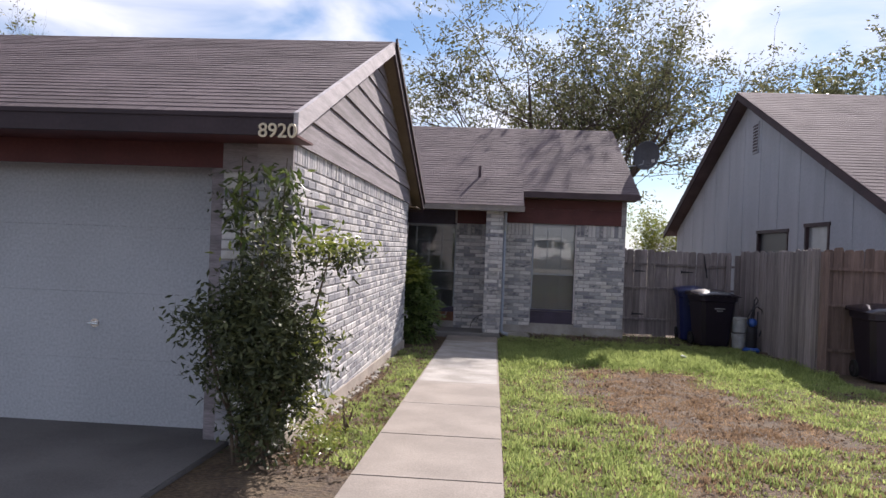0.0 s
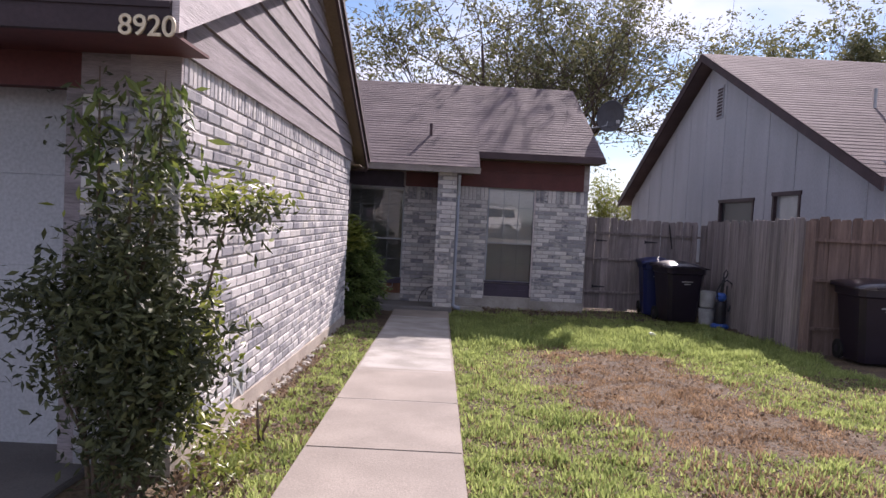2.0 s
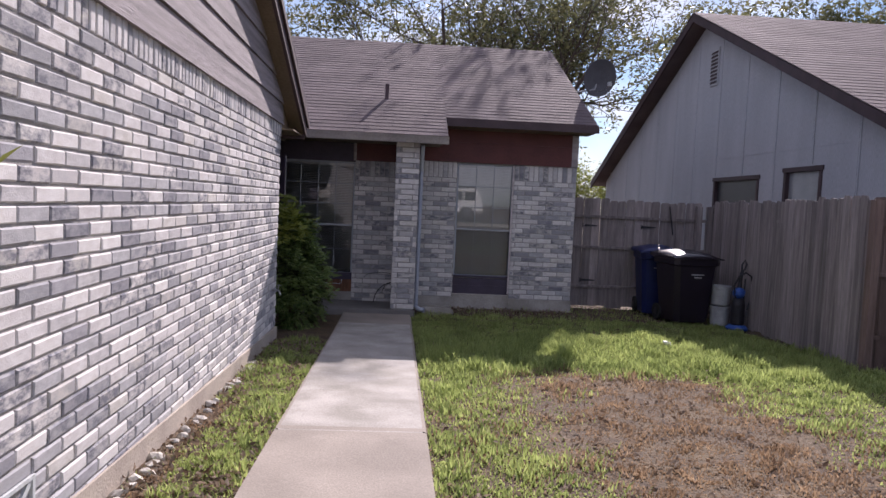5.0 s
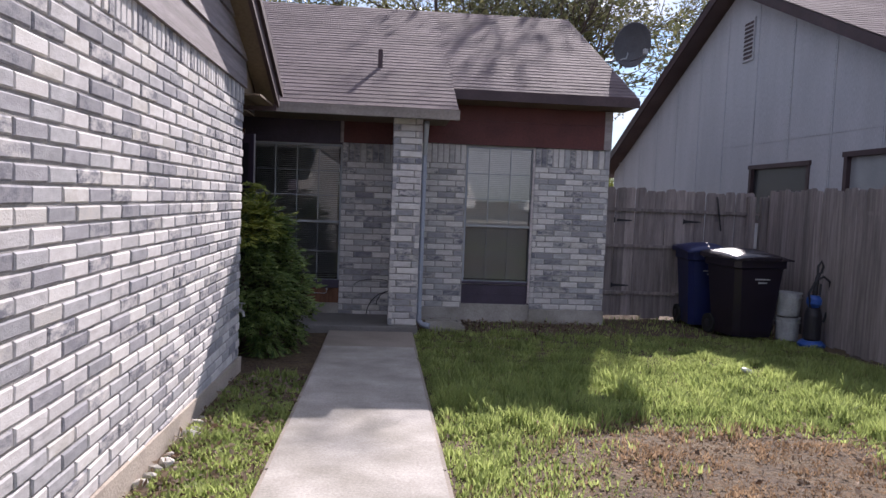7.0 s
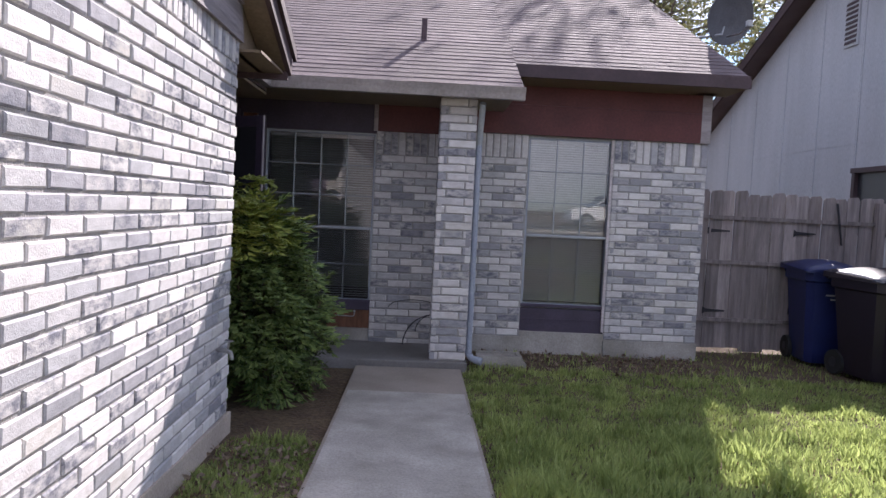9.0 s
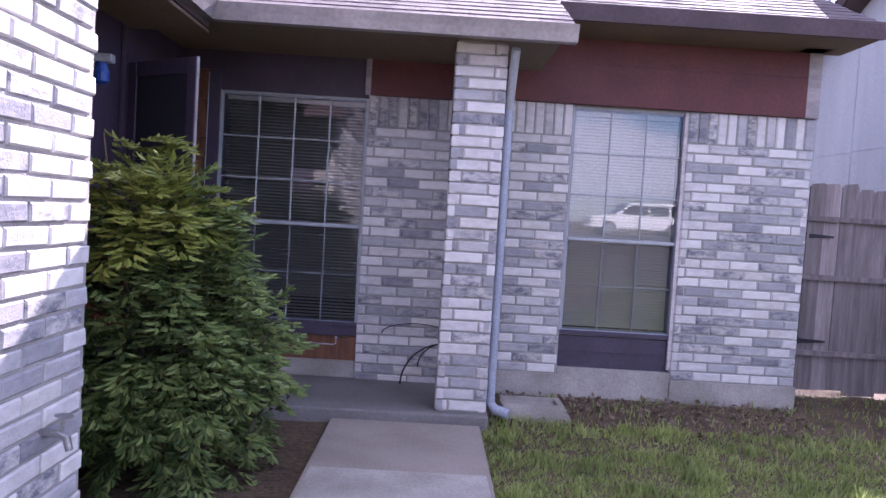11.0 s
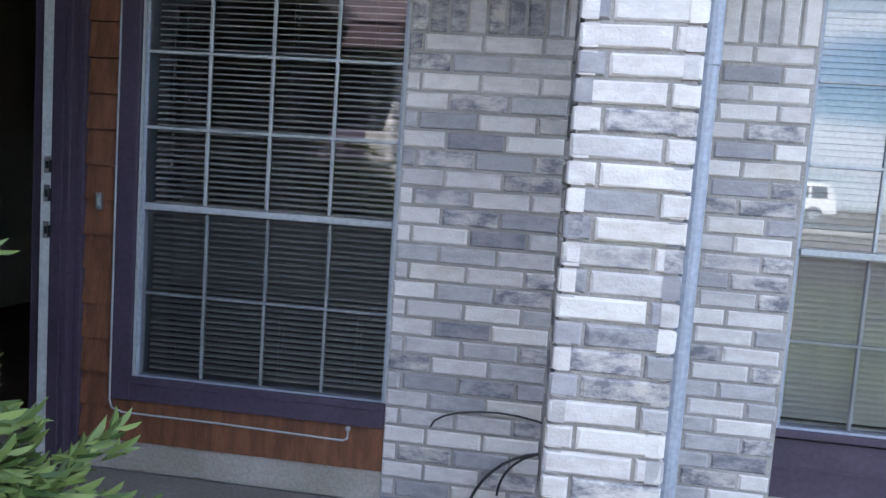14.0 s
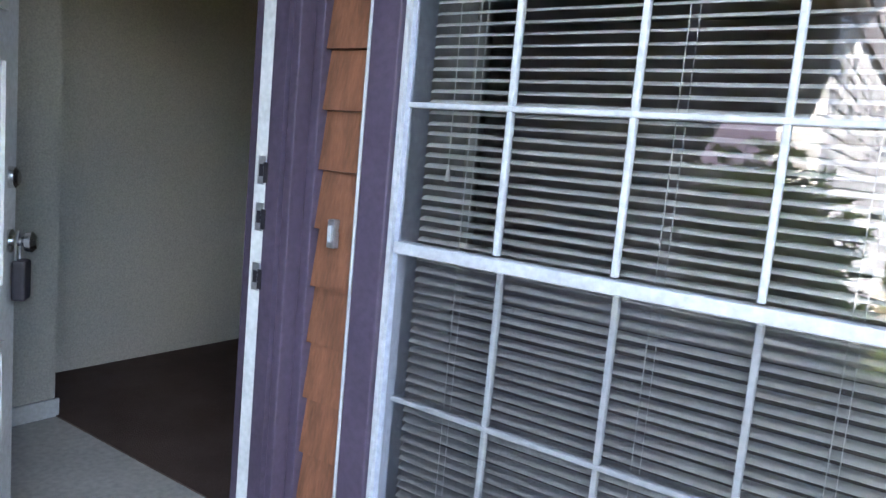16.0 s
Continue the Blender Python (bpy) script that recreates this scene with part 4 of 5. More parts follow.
part("plug", lathe(bmesh.new(), [(0.006, 0.0), (0.011, 0.008), (0.011, 0.016), (0.004, 0.022)], (1.03, 0.012, 0.078), 12), WHITE, conduit, "round white end plug")
bell = thing("doorbell", (-2.205, YF + 0.005, 1.03), "small worn doorbell button on the siding", "doorbell")
part("plate", boxed(-0.012, 0.012, -0.008, 0.012, -0.035, 0.035, bevel=0.003), METAL, bell)
part("button", boxed(-0.006, 0.006, -0.013, -0.007, -0.02, 0.02, bevel=0.002), WHITE, bell, "pale push button")
cord = thing("cord", (-0.44, YF - 0.02, FLOOR), "black loose cord hanging by the brick wall", "cord")
quarter = [radians(9 * k) for k in range(11)]
part("loop", tube(bmesh.new(), [(0.16 - 0.32 * math.cos(a), -0.09 + 0.075 * math.sin(a), 0.005 + 0.30 * math.sin(a)) for a in quarter], 0.006, 8), BLACK, cord)
part("loop", tube(bmesh.new(), [(0.16 - 0.20 * math.cos(a), -0.05 + 0.035 * math.sin(a), 0.13 + 0.175 * math.sin(a)) for a in quarter], 0.005, 8), BLACK, cord)
part("loop", tube(bmesh.new(), [(-0.06 - 0.26 * math.cos(2 * a), -0.015, 0.36 + 0.085 * math.sin(2 * a)) for a in quarter], 0.004, 8), BLACK, cord)
lamp = thing("porch_lamp", (XD, 14.42, 1.83), "white porch lamp with a blue glass jar, unlit", "lamp")
part("bracket", boxed(0.0, 0.16, -0.03, 0.03, 0.02, 0.065, bevel=0.006), WHITE, lamp)
part("back_plate", boxed(0.0, 0.012, -0.05, 0.05, -0.03, 0.10, bevel=0.003), WHITE, lamp)
part("jar", lathe(bmesh.new(), [(0.028, 0.02), (0.030, 0.0), (0.042, -0.03), (0.040, -0.08), (0.02, -0.095)], (0.10, 0, 0), 16), BLUE, lamp, "blue glass jar")
tap = thing("garden_tap", (XG + 0.0, 12.76, 0.40), "old brass garden tap on the brick wall", "tap")
part("body", tube(bmesh.new(), [(-0.03, 0, 0), (0.05, 0, 0), (0.075, 0, -0.01), (0.085, 0, -0.05)], [0.012, 0.013, 0.014, 0.012], 10), METAL, tap)
part("wheel", tube(bmesh.new(), [(0.06, 0, 0.01), (0.065, 0, 0.05), (0.066, 0, 0.058)], [0.006, 0.006, 0.03], 10), METAL, tap)
vent = thing("wall_vent", (XG, 7.51, 0.222), "pale crossed foundation vent block in the brick wall", "vent")
part("surround", box(box(box(boxed(-0.03, 0.006, -0.148, -0.128, -0.118, 0.118), -0.03, 0.006, 0.128, 0.148, -0.118, 0.118), -0.03, 0.006, -0.128, 0.128, 0.102, 0.118), -0.03, 0.006, -0.128, 0.128, -0.118, -0.102), JAMB, vent)
part("hollow", boxed(-0.06, -0.045, -0.13, 0.13, -0.11, 0.11), BLACK, vent)
for sg in (-1, 1):
    part("bar", prism(bmesh.new(), [(-0.128, -0.102 * sg), (-0.108, -0.102 * sg), (0.128, 0.085 * sg), (0.128, 0.102 * sg), (0.108, 0.102 * sg), (-0.128, -0.085 * sg)], "x", -0.03, 0.003 - 0.001 * sg), JAMB, vent)
part("boss", boxed(-0.03, 0.005, -0.03, 0.03, -0.026, 0.026, bevel=0.004), JAMB, vent)

# roof fittings
vp = thing("roof_vent_pipe", (-0.53, 16.24, 2.95), "short grey vent pipe through the shingles", "vent pipe")
part("pipe", tube(bmesh.new(), [(0, 0, -0.05), (0, 0, 0.26)], 0.03, 12), DARKTRIM, vp)
part("flashing", lathe(bmesh.new(), [(0.07, -0.03), (0.045, 0.015), (0.034, 0.05)], (0, 0, 0), 14), DARKTRIM, vp)
dish = thing("satellite_dish", (2.55, 17.1, 3.36), "dark grey satellite dish on the roof edge", "satellite dish")
part("mast", tube(bmesh.new(), [(0, 0, 0), (0.10, 0, 0.03), (0.40, 0.06, 0.10), (0.43, 0.07, 0.24)], 0.018, 10), METAL, dish)
bm = bmesh.new()
rings = []
for r, d in ((0.0, 0.0), (0.12, 0.007), (0.24, 0.030), (0.312, 0.050), (0.318, 0.055), (0.310, 0.062), (0.24, 0.042), (0.12, 0.018), (0.0, 0.012)):
    rings.append([bm.verts.new((r * math.cos(a) * 0.95, -d, r * math.sin(a))) for a in (2 * math.pi * k / 28 for k in range(28))])
for r0, r1 in zip(rings, rings[1:]):
    for k in range(28):
        bm.faces.new((r0[k], r0[(k + 1) % 28], r1[(k + 1) % 28], r1[k]))
refl = part("reflector", bm, mat("dish_grey", (0.10, 0.10, 0.115), 0.5, vary=0.15), dish)
refl.matrix_basis = pose(0.45, 0.04, 0.30, 18, 0, 14)
part("feed_arm", tube(bmesh.new(), [(0.44, 0.0, 0.06), (0.50, -0.22, 0.05), (0.53, -0.36, 0.10)], 0.01, 8), METAL, dish)
part("feed_head", boxed(0.50, 0.56, -0.40, -0.34, 0.09, 0.16, bevel=0.008), BUCKET, dish)

# ---- fence ----
def fence_run(name, a, b, label, height, seed, material=FENCE):
    """Upright boards from a to b on posts and rails, dog-eared and uneven."""
    rng = random.Random(seed)
    a, b = Vector((*a, 0)), Vector((*b, 0))
    d = (b - a)
    n = int(d.length / 0.142)
    u = d.normalized()
    ang = math.degrees(math.atan2(u.y, u.x))
    ob = thing(name, (a.x, a.y, rise(a.y)), label, "fence")
    shapes = []
    for v in range(5):
        r2 = random.Random(v + seed)
        w, t = 0.1425 + r2.uniform(-0.002, 0.002), 0.016
        out = [(-w / 2, 0.02), (w / 2, 0.02), (w / 2, height - 0.03 + r2.uniform(-0.02, 0.01)), (w / 2 - 0.022, height), (-w / 2 + 0.022, height - r2.uniform(0, 0.012)), (-w / 2, height - 0.035)]
        shapes.append(mesh_of("board", prism(bmesh.new(), out, "y", -t / 2, t / 2), material))
    for i in range(n):
        p = u * (0.071 + i * 0.142)
        bo = new("board", rng.choice(shapes))
        bo.parent = ob
        bo.matrix_basis = pose(p.x, p.y, rise(a.y + p.y) - rise(a.y) + rng.uniform(-0.03, 0.02), rng.uniform(-0.5, 0.5), rng.uniform(-0.25, 0.25), ang + rng.uniform(1.0, 4.0))
    side = Vector((u.y, -u.x, 0))
    for k in range(int(d.length / 2.2) + 2):
        q = u * min(k * 2.2, d.length - 0.03) + side * 0.06
        part("post", boxed(q.x - 0.045, q.x + 0.045, q.y - 0.045, q.y + 0.045, rise(a.y + q.y) - rise(a.y) - 0.1, rise(a.y + q.y) - rise(a.y) + height - 0.06, bevel=0.004), material, ob)
    for h in (0.35, 1.0, height - 0.3):
        q, r = side * 0.025, u * d.length + side * 0.025
        part("rail", tube(bmesh.new(), [(q.x, q.y, h), (r.x, r.y, h + rise(b.y) - rise(a.y))], 0.03, 4), material, ob)
    return ob


fence_run("fence", (4.55, 12.15), (4.9, 16.62), "weathered grey cedar board fence along the yard", 1.83, 31)
gate = fence_run("gate", (2.47, 16.66), (4.88, 16.66), "weathered grey board gate with black strap hinges", 1.80, 32)
for x, z in ((0.30, 1.35), (0.30, 0.45), (1.28, 1.36), (1.28, 0.48)):
    part("strap_hinge", prism(bmesh.new(), [(x, z - 0.02), (x + 0.22, z - 0.008), (x + 0.22, z + 0.008), (x, z + 0.02), (x - 0.03, z + 0.04), (x - 0.03, z - 0.04)], "y", -0.022, -0.012), BLACK, gate, "black strap hinge")
part("latch_post", tube(bmesh.new(), [(1.78, -0.06, 1.25), (1.70, -0.06, 1.72)], 0.012, 8), BLACK, gate, "dark bar leaning on the gate")
fence_run("fence", (4.6, 12.12), (6.48, 12.12), "weathered brown board fence facing the street", 1.83, 33, FENCE_BROWN)

# ---- bins and odds and ends by the fence ----
def wheeled_bin(at, material, turn, label, lid_label, wide=0.62, deep=0.70, high=0.98):
    ob = thing("wheeled_bin", at, label, "bin", "bins by the fence")
    bm = bmesh.new()
    rows = []
    for f, z in ((0.72, 0.03), (0.76, 0.12), (0.93, high * 0.82), (0.95, high * 0.83), (1.0, high * 0.84), (1.0, high * 0.92)):
        w, d = wide * f / 2, deep * f / 2
        c = 0.06
        rows.append([bm.verts.new((x, y, z)) for x, y in ((-w + c, -d), (w - c, -d), (w, -d + c), (w, d - c), (w - c, d), (-w + c, d), (-w, d - c), (-w, -d + c))])
    for r0, r1 in zip(rows, rows[1:]):
        for k in range(8):
            bm.faces.new((r0[k], r0[(k + 1) % 8], r1[(k + 1) % 8], r1[k]))
    bm.faces.new(list(reversed(rows[0]))), bm.faces.new(rows[-1])
    part("body", bm, material, ob)
    w, d = wide / 2 + 0.025, deep / 2 + 0.03
    bm = bmesh.new()
    top, low = [], []
    for a in range(9):
        u = -1 + a / 4
        top.append([bm.verts.new((u * w, v * d, high * (0.955 + 0.085 * (1 - u * u) ** 0.8 * (1 - 0.6 * v * v) + 0.02 * v))) for v in (-1, -0.6, -0.2, 0.2, 0.6, 1)])
        low.append([bm.verts.new((u * w, v * d, high * 0.922)) for v in (-1, 1)])
    for a in range(8):
        for b in range(5):
            bm.faces.new((top[a][b], top[a + 1][b], top[a + 1][b + 1], top[a][b + 1])).smooth = True
        bm.faces.new((low[a][0], low[a + 1][0], top[a + 1][0], top[a][0]))
        bm.faces.new((top[a][5], top[a + 1][5], low[a + 1][1], low[a][1]))
        bm.faces.new((low[a][0], low[a][1], low[a + 1][1], low[a + 1][0]))
    bm.faces.new((low[0][1], low[0][0], *top[0]))
    bm.faces.new((low[8][0], low[8][1], *reversed(top[8])))
    lid = part("lid", bm, BINLID if material is BIN else material, ob, lid_label)
    part("lid_rib", boxed(-w * 0.5, w * 0.5, -d - 0.012, -d + 0.002, high * 0.93, high * 0.955, bevel=0.004), material, lid, "lip of the lid")
    part("handle", tube(bmesh.new(), [(-w * 0.8, d + 0.0, high * 0.90), (-w * 0.8, d + 0.05, high * 0.92), (w * 0.8, d + 0.05, high * 0.92), (w * 0.8, d, high * 0.90)], 0.015, 8), material, ob)
    part("badge", boxed(-0.10, 0.10, -deep * 0.485, -deep * 0.47, high * 0.70, high * 0.715), BUCKET, ob, "pale moulded mark")
    part("badge", boxed(-0.05, 0.06, -deep * 0.480, -deep * 0.465, high * 0.66, high * 0.675), BUCKET, ob, "pale moulded mark")
    for s in (-1, 1):
        wh = part("wheel", tube(bmesh.new(), [(s * wide * 0.36, deep * 0.36, 0.12), (s * (wide * 0.36 + 0.05), deep * 0.36, 0.12)], 0.12, 20), RUBBER, ob)
        part("hub", tube(bmesh.new(), [(s * (wide * 0.36 + 0.049), deep * 0.36, 0.12), (s * (wide * 0.36 + 0.056), deep * 0.36, 0.12)], 0.05, 12), BLACK, wh)
    ob.rotation_euler = (0, 0, radians(turn))
    return ob


wheeled_bin((4.02, 15.42, rise(15.4)), BIN, 8, "dark plum wheeled rubbish bin by the gate", "glossy closed lid", 0.72, 0.72, 1.04)
wheeled_bin((3.84, 16.18, rise(16)), BINBLUE, -6, "dark blue wheeled recycling bin by the gate", "closed blue lid", 0.6, 0.64, 1.06)
wheeled_bin((5.25, 11.62, rise(11.6)), BIN, -4, "dark plum wheeled bin by the street fence", "closed lid", 0.72, 0.74, 1.02)
for i in range(2):
    pail = thing("bucket", (4.48, 15.2, rise(15) + i * 0.30), "white plastic bucket in a stack of two by the fence", "bucket", "stacked buckets")
    part("pail", lathe(bmesh.new(), [(0.115, 0.0), (0.125, 0.02), (0.14, 0.26), (0.148, 0.262), (0.148, 0.285), (0.138, 0.285), (0.12, 0.03)], (0, 0, 0), 20), BUCKET, pail)
    part("rim_band", lathe(bmesh.new(), [(0.142, 0.22), (0.15, 0.222), (0.15, 0.235), (0.142, 0.237)], (0, 0, 0), 20), BUCKET, pail)
spray = thing("garden_sprayer", (4.58, 14.85, rise(14.8)), "black garden sprayer with blue cap, blue foot and looped hose", "sprayer")
part("foot", lathe(bmesh.new(), [(0.0, 0.0), (0.15, 0.0), (0.155, 0.03), (0.11, 0.07), (0.0, 0.075)], (0, 0, 0), 20), BLUE, spray, "blue plastic foot")
part("tank", lathe(bmesh.new(), [(0.085, 0.07), (0.095, 0.09), (0.095, 0.36), (0.075, 0.44), (0.04, 0.46)], (0, 0, 0), 18), BLACK, spray)
part("cap", lathe(bmesh.new(), [(0.0, 0.45), (0.055, 0.455), (0.085, 0.50), (0.085, 0.55), (0.05, 0.595), (0.0, 0.60)], (0, 0, 0), 18), BLUE, spray, "blue plastic cap")
part("pump", tube(bmesh.new(), [(0, 0, 0.59), (0.02, 0, 0.80), (0.04, 0, 0.86)], [0.03, 0.024, 0.02], 10), BLACK, spray)
part("handle", tube(bmesh.new(), [(0.02, 0, 0.84), (0.03, 0.02, 0.93), (0.07, 0.02, 0.99), (0.09, 0.01, 0.93), (0.06, 0, 0.85)], 0.014, 8), BLACK, spray)
part("hose", tube(bmesh.new(), [(-0.05, -0.02, 0.44), (-0.10, -0.05, 0.62), (-0.04, -0.06, 0.76), (0.06, -0.05, 0.82), (0.16, -0.02, 0.76), (0.20, 0.02, 0.6), (0.19, 0.04, 0.4), (0.14, 0.02, 0.28)], 0.013, 8), BLACK, spray)
part("wand", tube(bmesh.new(), [(0.10, 0.07, 0.02), (0.13, 0.10, 0.72)], 0.012, 8), BLACK, spray)
# crumpled scrap lying in the grass
rng = random.Random(83)
bm = bmesh.new()
bmesh.ops.create_icosphere(bm, subdivisions=2, radius=0.05)
for v in bm.verts:
    v.co *= rng.uniform(0.7, 1.2)
    v.co.z *= 0.55
scrap = tagged(new("plastic_scrap", mesh_of("plastic_scrap", bm, JAMB)), "small crumpled white plastic scrap lying in the grass", "litter")
scrap.matrix_basis = pose(2.96, 13.25, rise(13.25) + 0.035, 10, 12, 30)


# ---- neighbour's house ----
NX, NY0, NY1, NYM = 6.5, 13.6, 28.4, 21.0
nb = thing("house", (NX, NYM, 0), "grey panel-sided neighbouring house with a brown shingle roof", "house")


def local(bm):
    bmesh.ops.translate(bm, verts=bm.verts, vec=(-NX, -NYM, 0))
    return bm


W1, W2 = (18.3, 20.2, 1.15, 2.2), (16.25, 17.35, 1.15, 2.28)
ys = [NY0, W2[0], W2[1], W1[0], W1[1], NY1]
for a, b in zip(ys, ys[1:]):
    w = W2 if a == W2[0] else W1 if a == W1[0] else None
    for lo, hi in (((-0.4, w[2]), (w[3], 2.4)) if w else ((-0.4, 2.4),)):
        part("wall", local(boxed(NX, NX + 0.15, a, b, lo, hi)), GREYWALL, nb)
part("gable", local(prism(bmesh.new(), [(NY0, 2.4), (NY1, 2.4), (NYM, 5.72)], "x", NX, NX + 0.15)), GREYWALL, nb)
part("wall", local(boxed(NX + 0.15, 17.0, NY0, NY0 + 0.15, -0.4, 2.4)), GREYWALL, nb)
part("wall", local(boxed(NX + 0.15, 17.0, NY1 - 0.15, NY1, -0.4, 2.4)), GREYWALL, nb)
y = NY0 + 0.5
while y < NY1 - 0.3:
    top = 5.72 - abs(y - NYM) * (3.32 / 7.4) - 0.05
    segs = [(-0.3, top)]
    for w in (W1, W2):
        if w[0] - 0.05 < y < w[1] + 0.05:
            segs = [(-0.3, w[2] - 0.06), (w[3] + 0.06, top)]
    for lo, hi in segs:
        part("batten", local(boxed(NX - 0.012, NX + 0.001, y - 0.018, y + 0.018, lo, hi)), GREYWALL, nb)
        part("panel_joint", local(boxed(NX - 0.0035, NX + 0.001, y + 0.019, y + 0.034, lo, hi)), BLACK, nb)
    y += 1.22
part("belt_board", local(boxed(NX - 0.006, NX + 0.001, NY0, NY1, 2.62, 2.66)), GREYWALL, nb)
for k, w in enumerate((W1, W2)):
    # opaque panes: the first dark, the second pale grey
    win = part("window", local(boxed(NX + 0.05, NX + 0.07, w[0] + 0.05, w[1] - 0.05, w[2] + 0.05, w[3] - 0.05)), SCREENED if k == 0 else PALE_PANE, nb)
    part("window_frame", local(box(box(box(boxed(NX - 0.02, NX + 0.08, w[0] - 0.03, w[0] + 0.05, w[2], w[3]), NX - 0.02, NX + 0.08, w[1] - 0.05, w[1] + 0.03, w[2], w[3]), NX - 0.03, NX + 0.08, w[0] - 0.06, w[1] + 0.06, w[3] - 0.05, w[3] + 0.03), NX - 0.02, NX + 0.08, w[0] + 0.05, w[1] - 0.05, w[2], w[2] + 0.05)), DARKTRIM, win, "dark brown window frame")
    part("curtain", local(boxed(NX + 0.10, NX + 0.12, w[0] + (0.9 if k == 0 else 0.05), w[1] - 0.05, w[2], w[3])), BLIND, win)
gv = part("gable_vent", local(boxed(NX - 0.03, NX + 0.0, 20.35, 20.75, 4.25, 5.05)), GREYWALL, nb)
for i in range(9):
    part("louvre", local(prism(bmesh.new(), [(NX - 0.045, 4.30 + i * 0.08), (NX - 0.03, 4.35 + i * 0.08), (NX - 0.03, 4.30 + i * 0.08)], "y", 20.39, 20.71)), DARKTRIM, gv)


def nb_slope(y_eave, z_eave):
    s = 1 if y_eave < NYM else -1
    zr, n = 5.92, 46
    rf = part("roof", local(prism(bmesh.new(), [(y_eave, z_eave), (NYM, zr), (NYM, zr - 0.12), (y_eave, z_eave - 0.12)], "x", NX - 0.35, 17.2)), SHINGLE, nb, "brown shingle roof")
    part("rake_board", local(prism(bmesh.new(), [(y_eave, z_eave - 0.015), (NYM, zr - 0.015), (NYM, zr - 0.2), (y_eave, z_eave - 0.2)], "x", NX - 0.39, NX - 0.35)), DARKTRIM, rf)
    verts, faces = [], []
    for i in range(n):
        f0, f1 = i / n, (i + 1.15) / n
        o = len(verts)
        for f, up in ((f0, 0.011), (min(f1, 1), 0.004)):
            for x in (NX - 0.40, 17.2):
                verts.append((x - NX, y_eave + (NYM - y_eave) * f - NYM, z_eave + (zr - z_eave) * f + up))
        for x in (NX - 0.40, 17.2):
            verts.append((x - NX, y_eave + (NYM - y_eave) * f0 - NYM, z_eave + (zr - z_eave) * f0))
        faces += [(o, o + 1, o + 3, o + 2), (o + 4, o + 5, o + 1, o)]
    ob = tagged(new("shingles", from_arrays("shingles", verts, faces, SHINGLE)), kind="stuff")
    ob.parent = rf


nb_slope(13.1, 2.36)
nb_slope(28.9, 2.36)
part("vent_pipe", tube(bmesh.new(), [(1.6, -4.2, 3.9), (1.6, -4.2, 4.4)], 0.03, 10), METAL, nb)

# ---- plants ----
def leaf_cloud(name, centres, size, material, rng, shape=0.42, droop=0.0):
    """Many single leaves, each a folded blade of five points, at the given centres."""
    verts, faces = [], []
    for c in centres:
        c = Vector(c)
        d = Vector((rng.gauss(0, 1), rng.gauss(0, 1), rng.gauss(-droop, 0.7))).normalized()
        s = d.orthogonal().normalized()
        s.rotate(Euler((rng.random() * 6.28, 0, 0)))
        s = (s - d * s.dot(d)).normalized()
        up = d.cross(s)
        L = size * rng.uniform(0.65, 1.3)
        W = L * shape
        o = len(verts)
        for a, b, h in ((0, 0, 0), (0.45, -0.5, 0.12), (1.0, 0, -0.05), (0.45, 0.5, 0.12)):
            verts.append(tuple(c + d * L * a + s * W * b + up * W * h))
        faces += [(o, o + 1, o + 2), (o, o + 2, o + 3)]
    return from_arrays(name, verts, faces, material)


def tree(at, height, spread, leaves, seed, label, leaf_size=0.13, material=None, trunk_r=0.22, fork=0.28):
    """A tapered trunk that forks into limbs and twigs, with leaves in loose clumps round the twig ends."""
    rng = random.Random(seed)
    ob = thing("tree", at, label, "tree")
    bm = bmesh.new()
    tips = []

    def limb(p, d, length, r, level):
        pts, rad = [p.copy()], [r]
        n = 5
        for i in range(n):
            d = (d + Vector((rng.gauss(0, 0.16), rng.gauss(0, 0.16), rng.gauss(0.03, 0.1)))).normalized()
            p = p + d * length / n
            pts.append(p.copy()), rad.append(r * (1 - 0.55 * (i + 1) / n))
            if level and i >= 1:
                for _ in range(2 if level > 1 else 3):
                    e = Vector((rng.gauss(0, 1), rng.gauss(0, 1), rng.gauss(0.25, 0.6)))
                    e = (d * 0.7 + e.normalized() * 0.8).normalized()
                    limb(p, e, length * rng.uniform(0.45, 0.68), rad[-1] * 0.6, level - 1)
        tube(bm, pts, rad, 7 if level > 1 else 4)
        if level <= 1:
            tips.extend(pts[2:])

    h0 = height * fork
    base = [Vector((0, 0, -0.2)), Vector((0.05, 0.02, h0 * 0.5)), Vector((0.0, 0.05, h0))]
    tube(bm, base, [trunk_r * 1.25, trunk_r, trunk_r * 0.9], 12)
    for k in range(8):
        a = k * 2 * math.pi / 8 + rng.uniform(-0.3, 0.3)
        out = rng.uniform(0.5, 1.1)
        d = Vector((math.cos(a) * out * spread / height * 1.5, math.sin(a) * out * spread / height * 1.5, rng.uniform(0.35, 0.9))).normalized()
        limb(base[-1], d, (height - h0) * rng.uniform(0.75, 1.0), trunk_r * 0.62, 2)
    top = max(t.z for t in tips)
    wide = sorted(math.hypot(t.x, t.y) for t in tips)[int(len(tips) * 0.95)]
    squash = Matrix.Diagonal((spread / wide, spread / wide, height / top, 1))
    bmesh.ops.transform(bm, matrix=squash, verts=bm.verts)
    tips = [squash @ t for t in tips if math.hypot(t.x, t.y) > spread * 0.16 or t.z > height * 0.5]
    part("trunk", bm, BARK, ob)
    centres = []
    while len(centres) < leaves:
        t = rng.choice(tips)
        if noise.noise(t * 0.55) + 0.25 < rng.uniform(-0.25, 0.35):
            continue
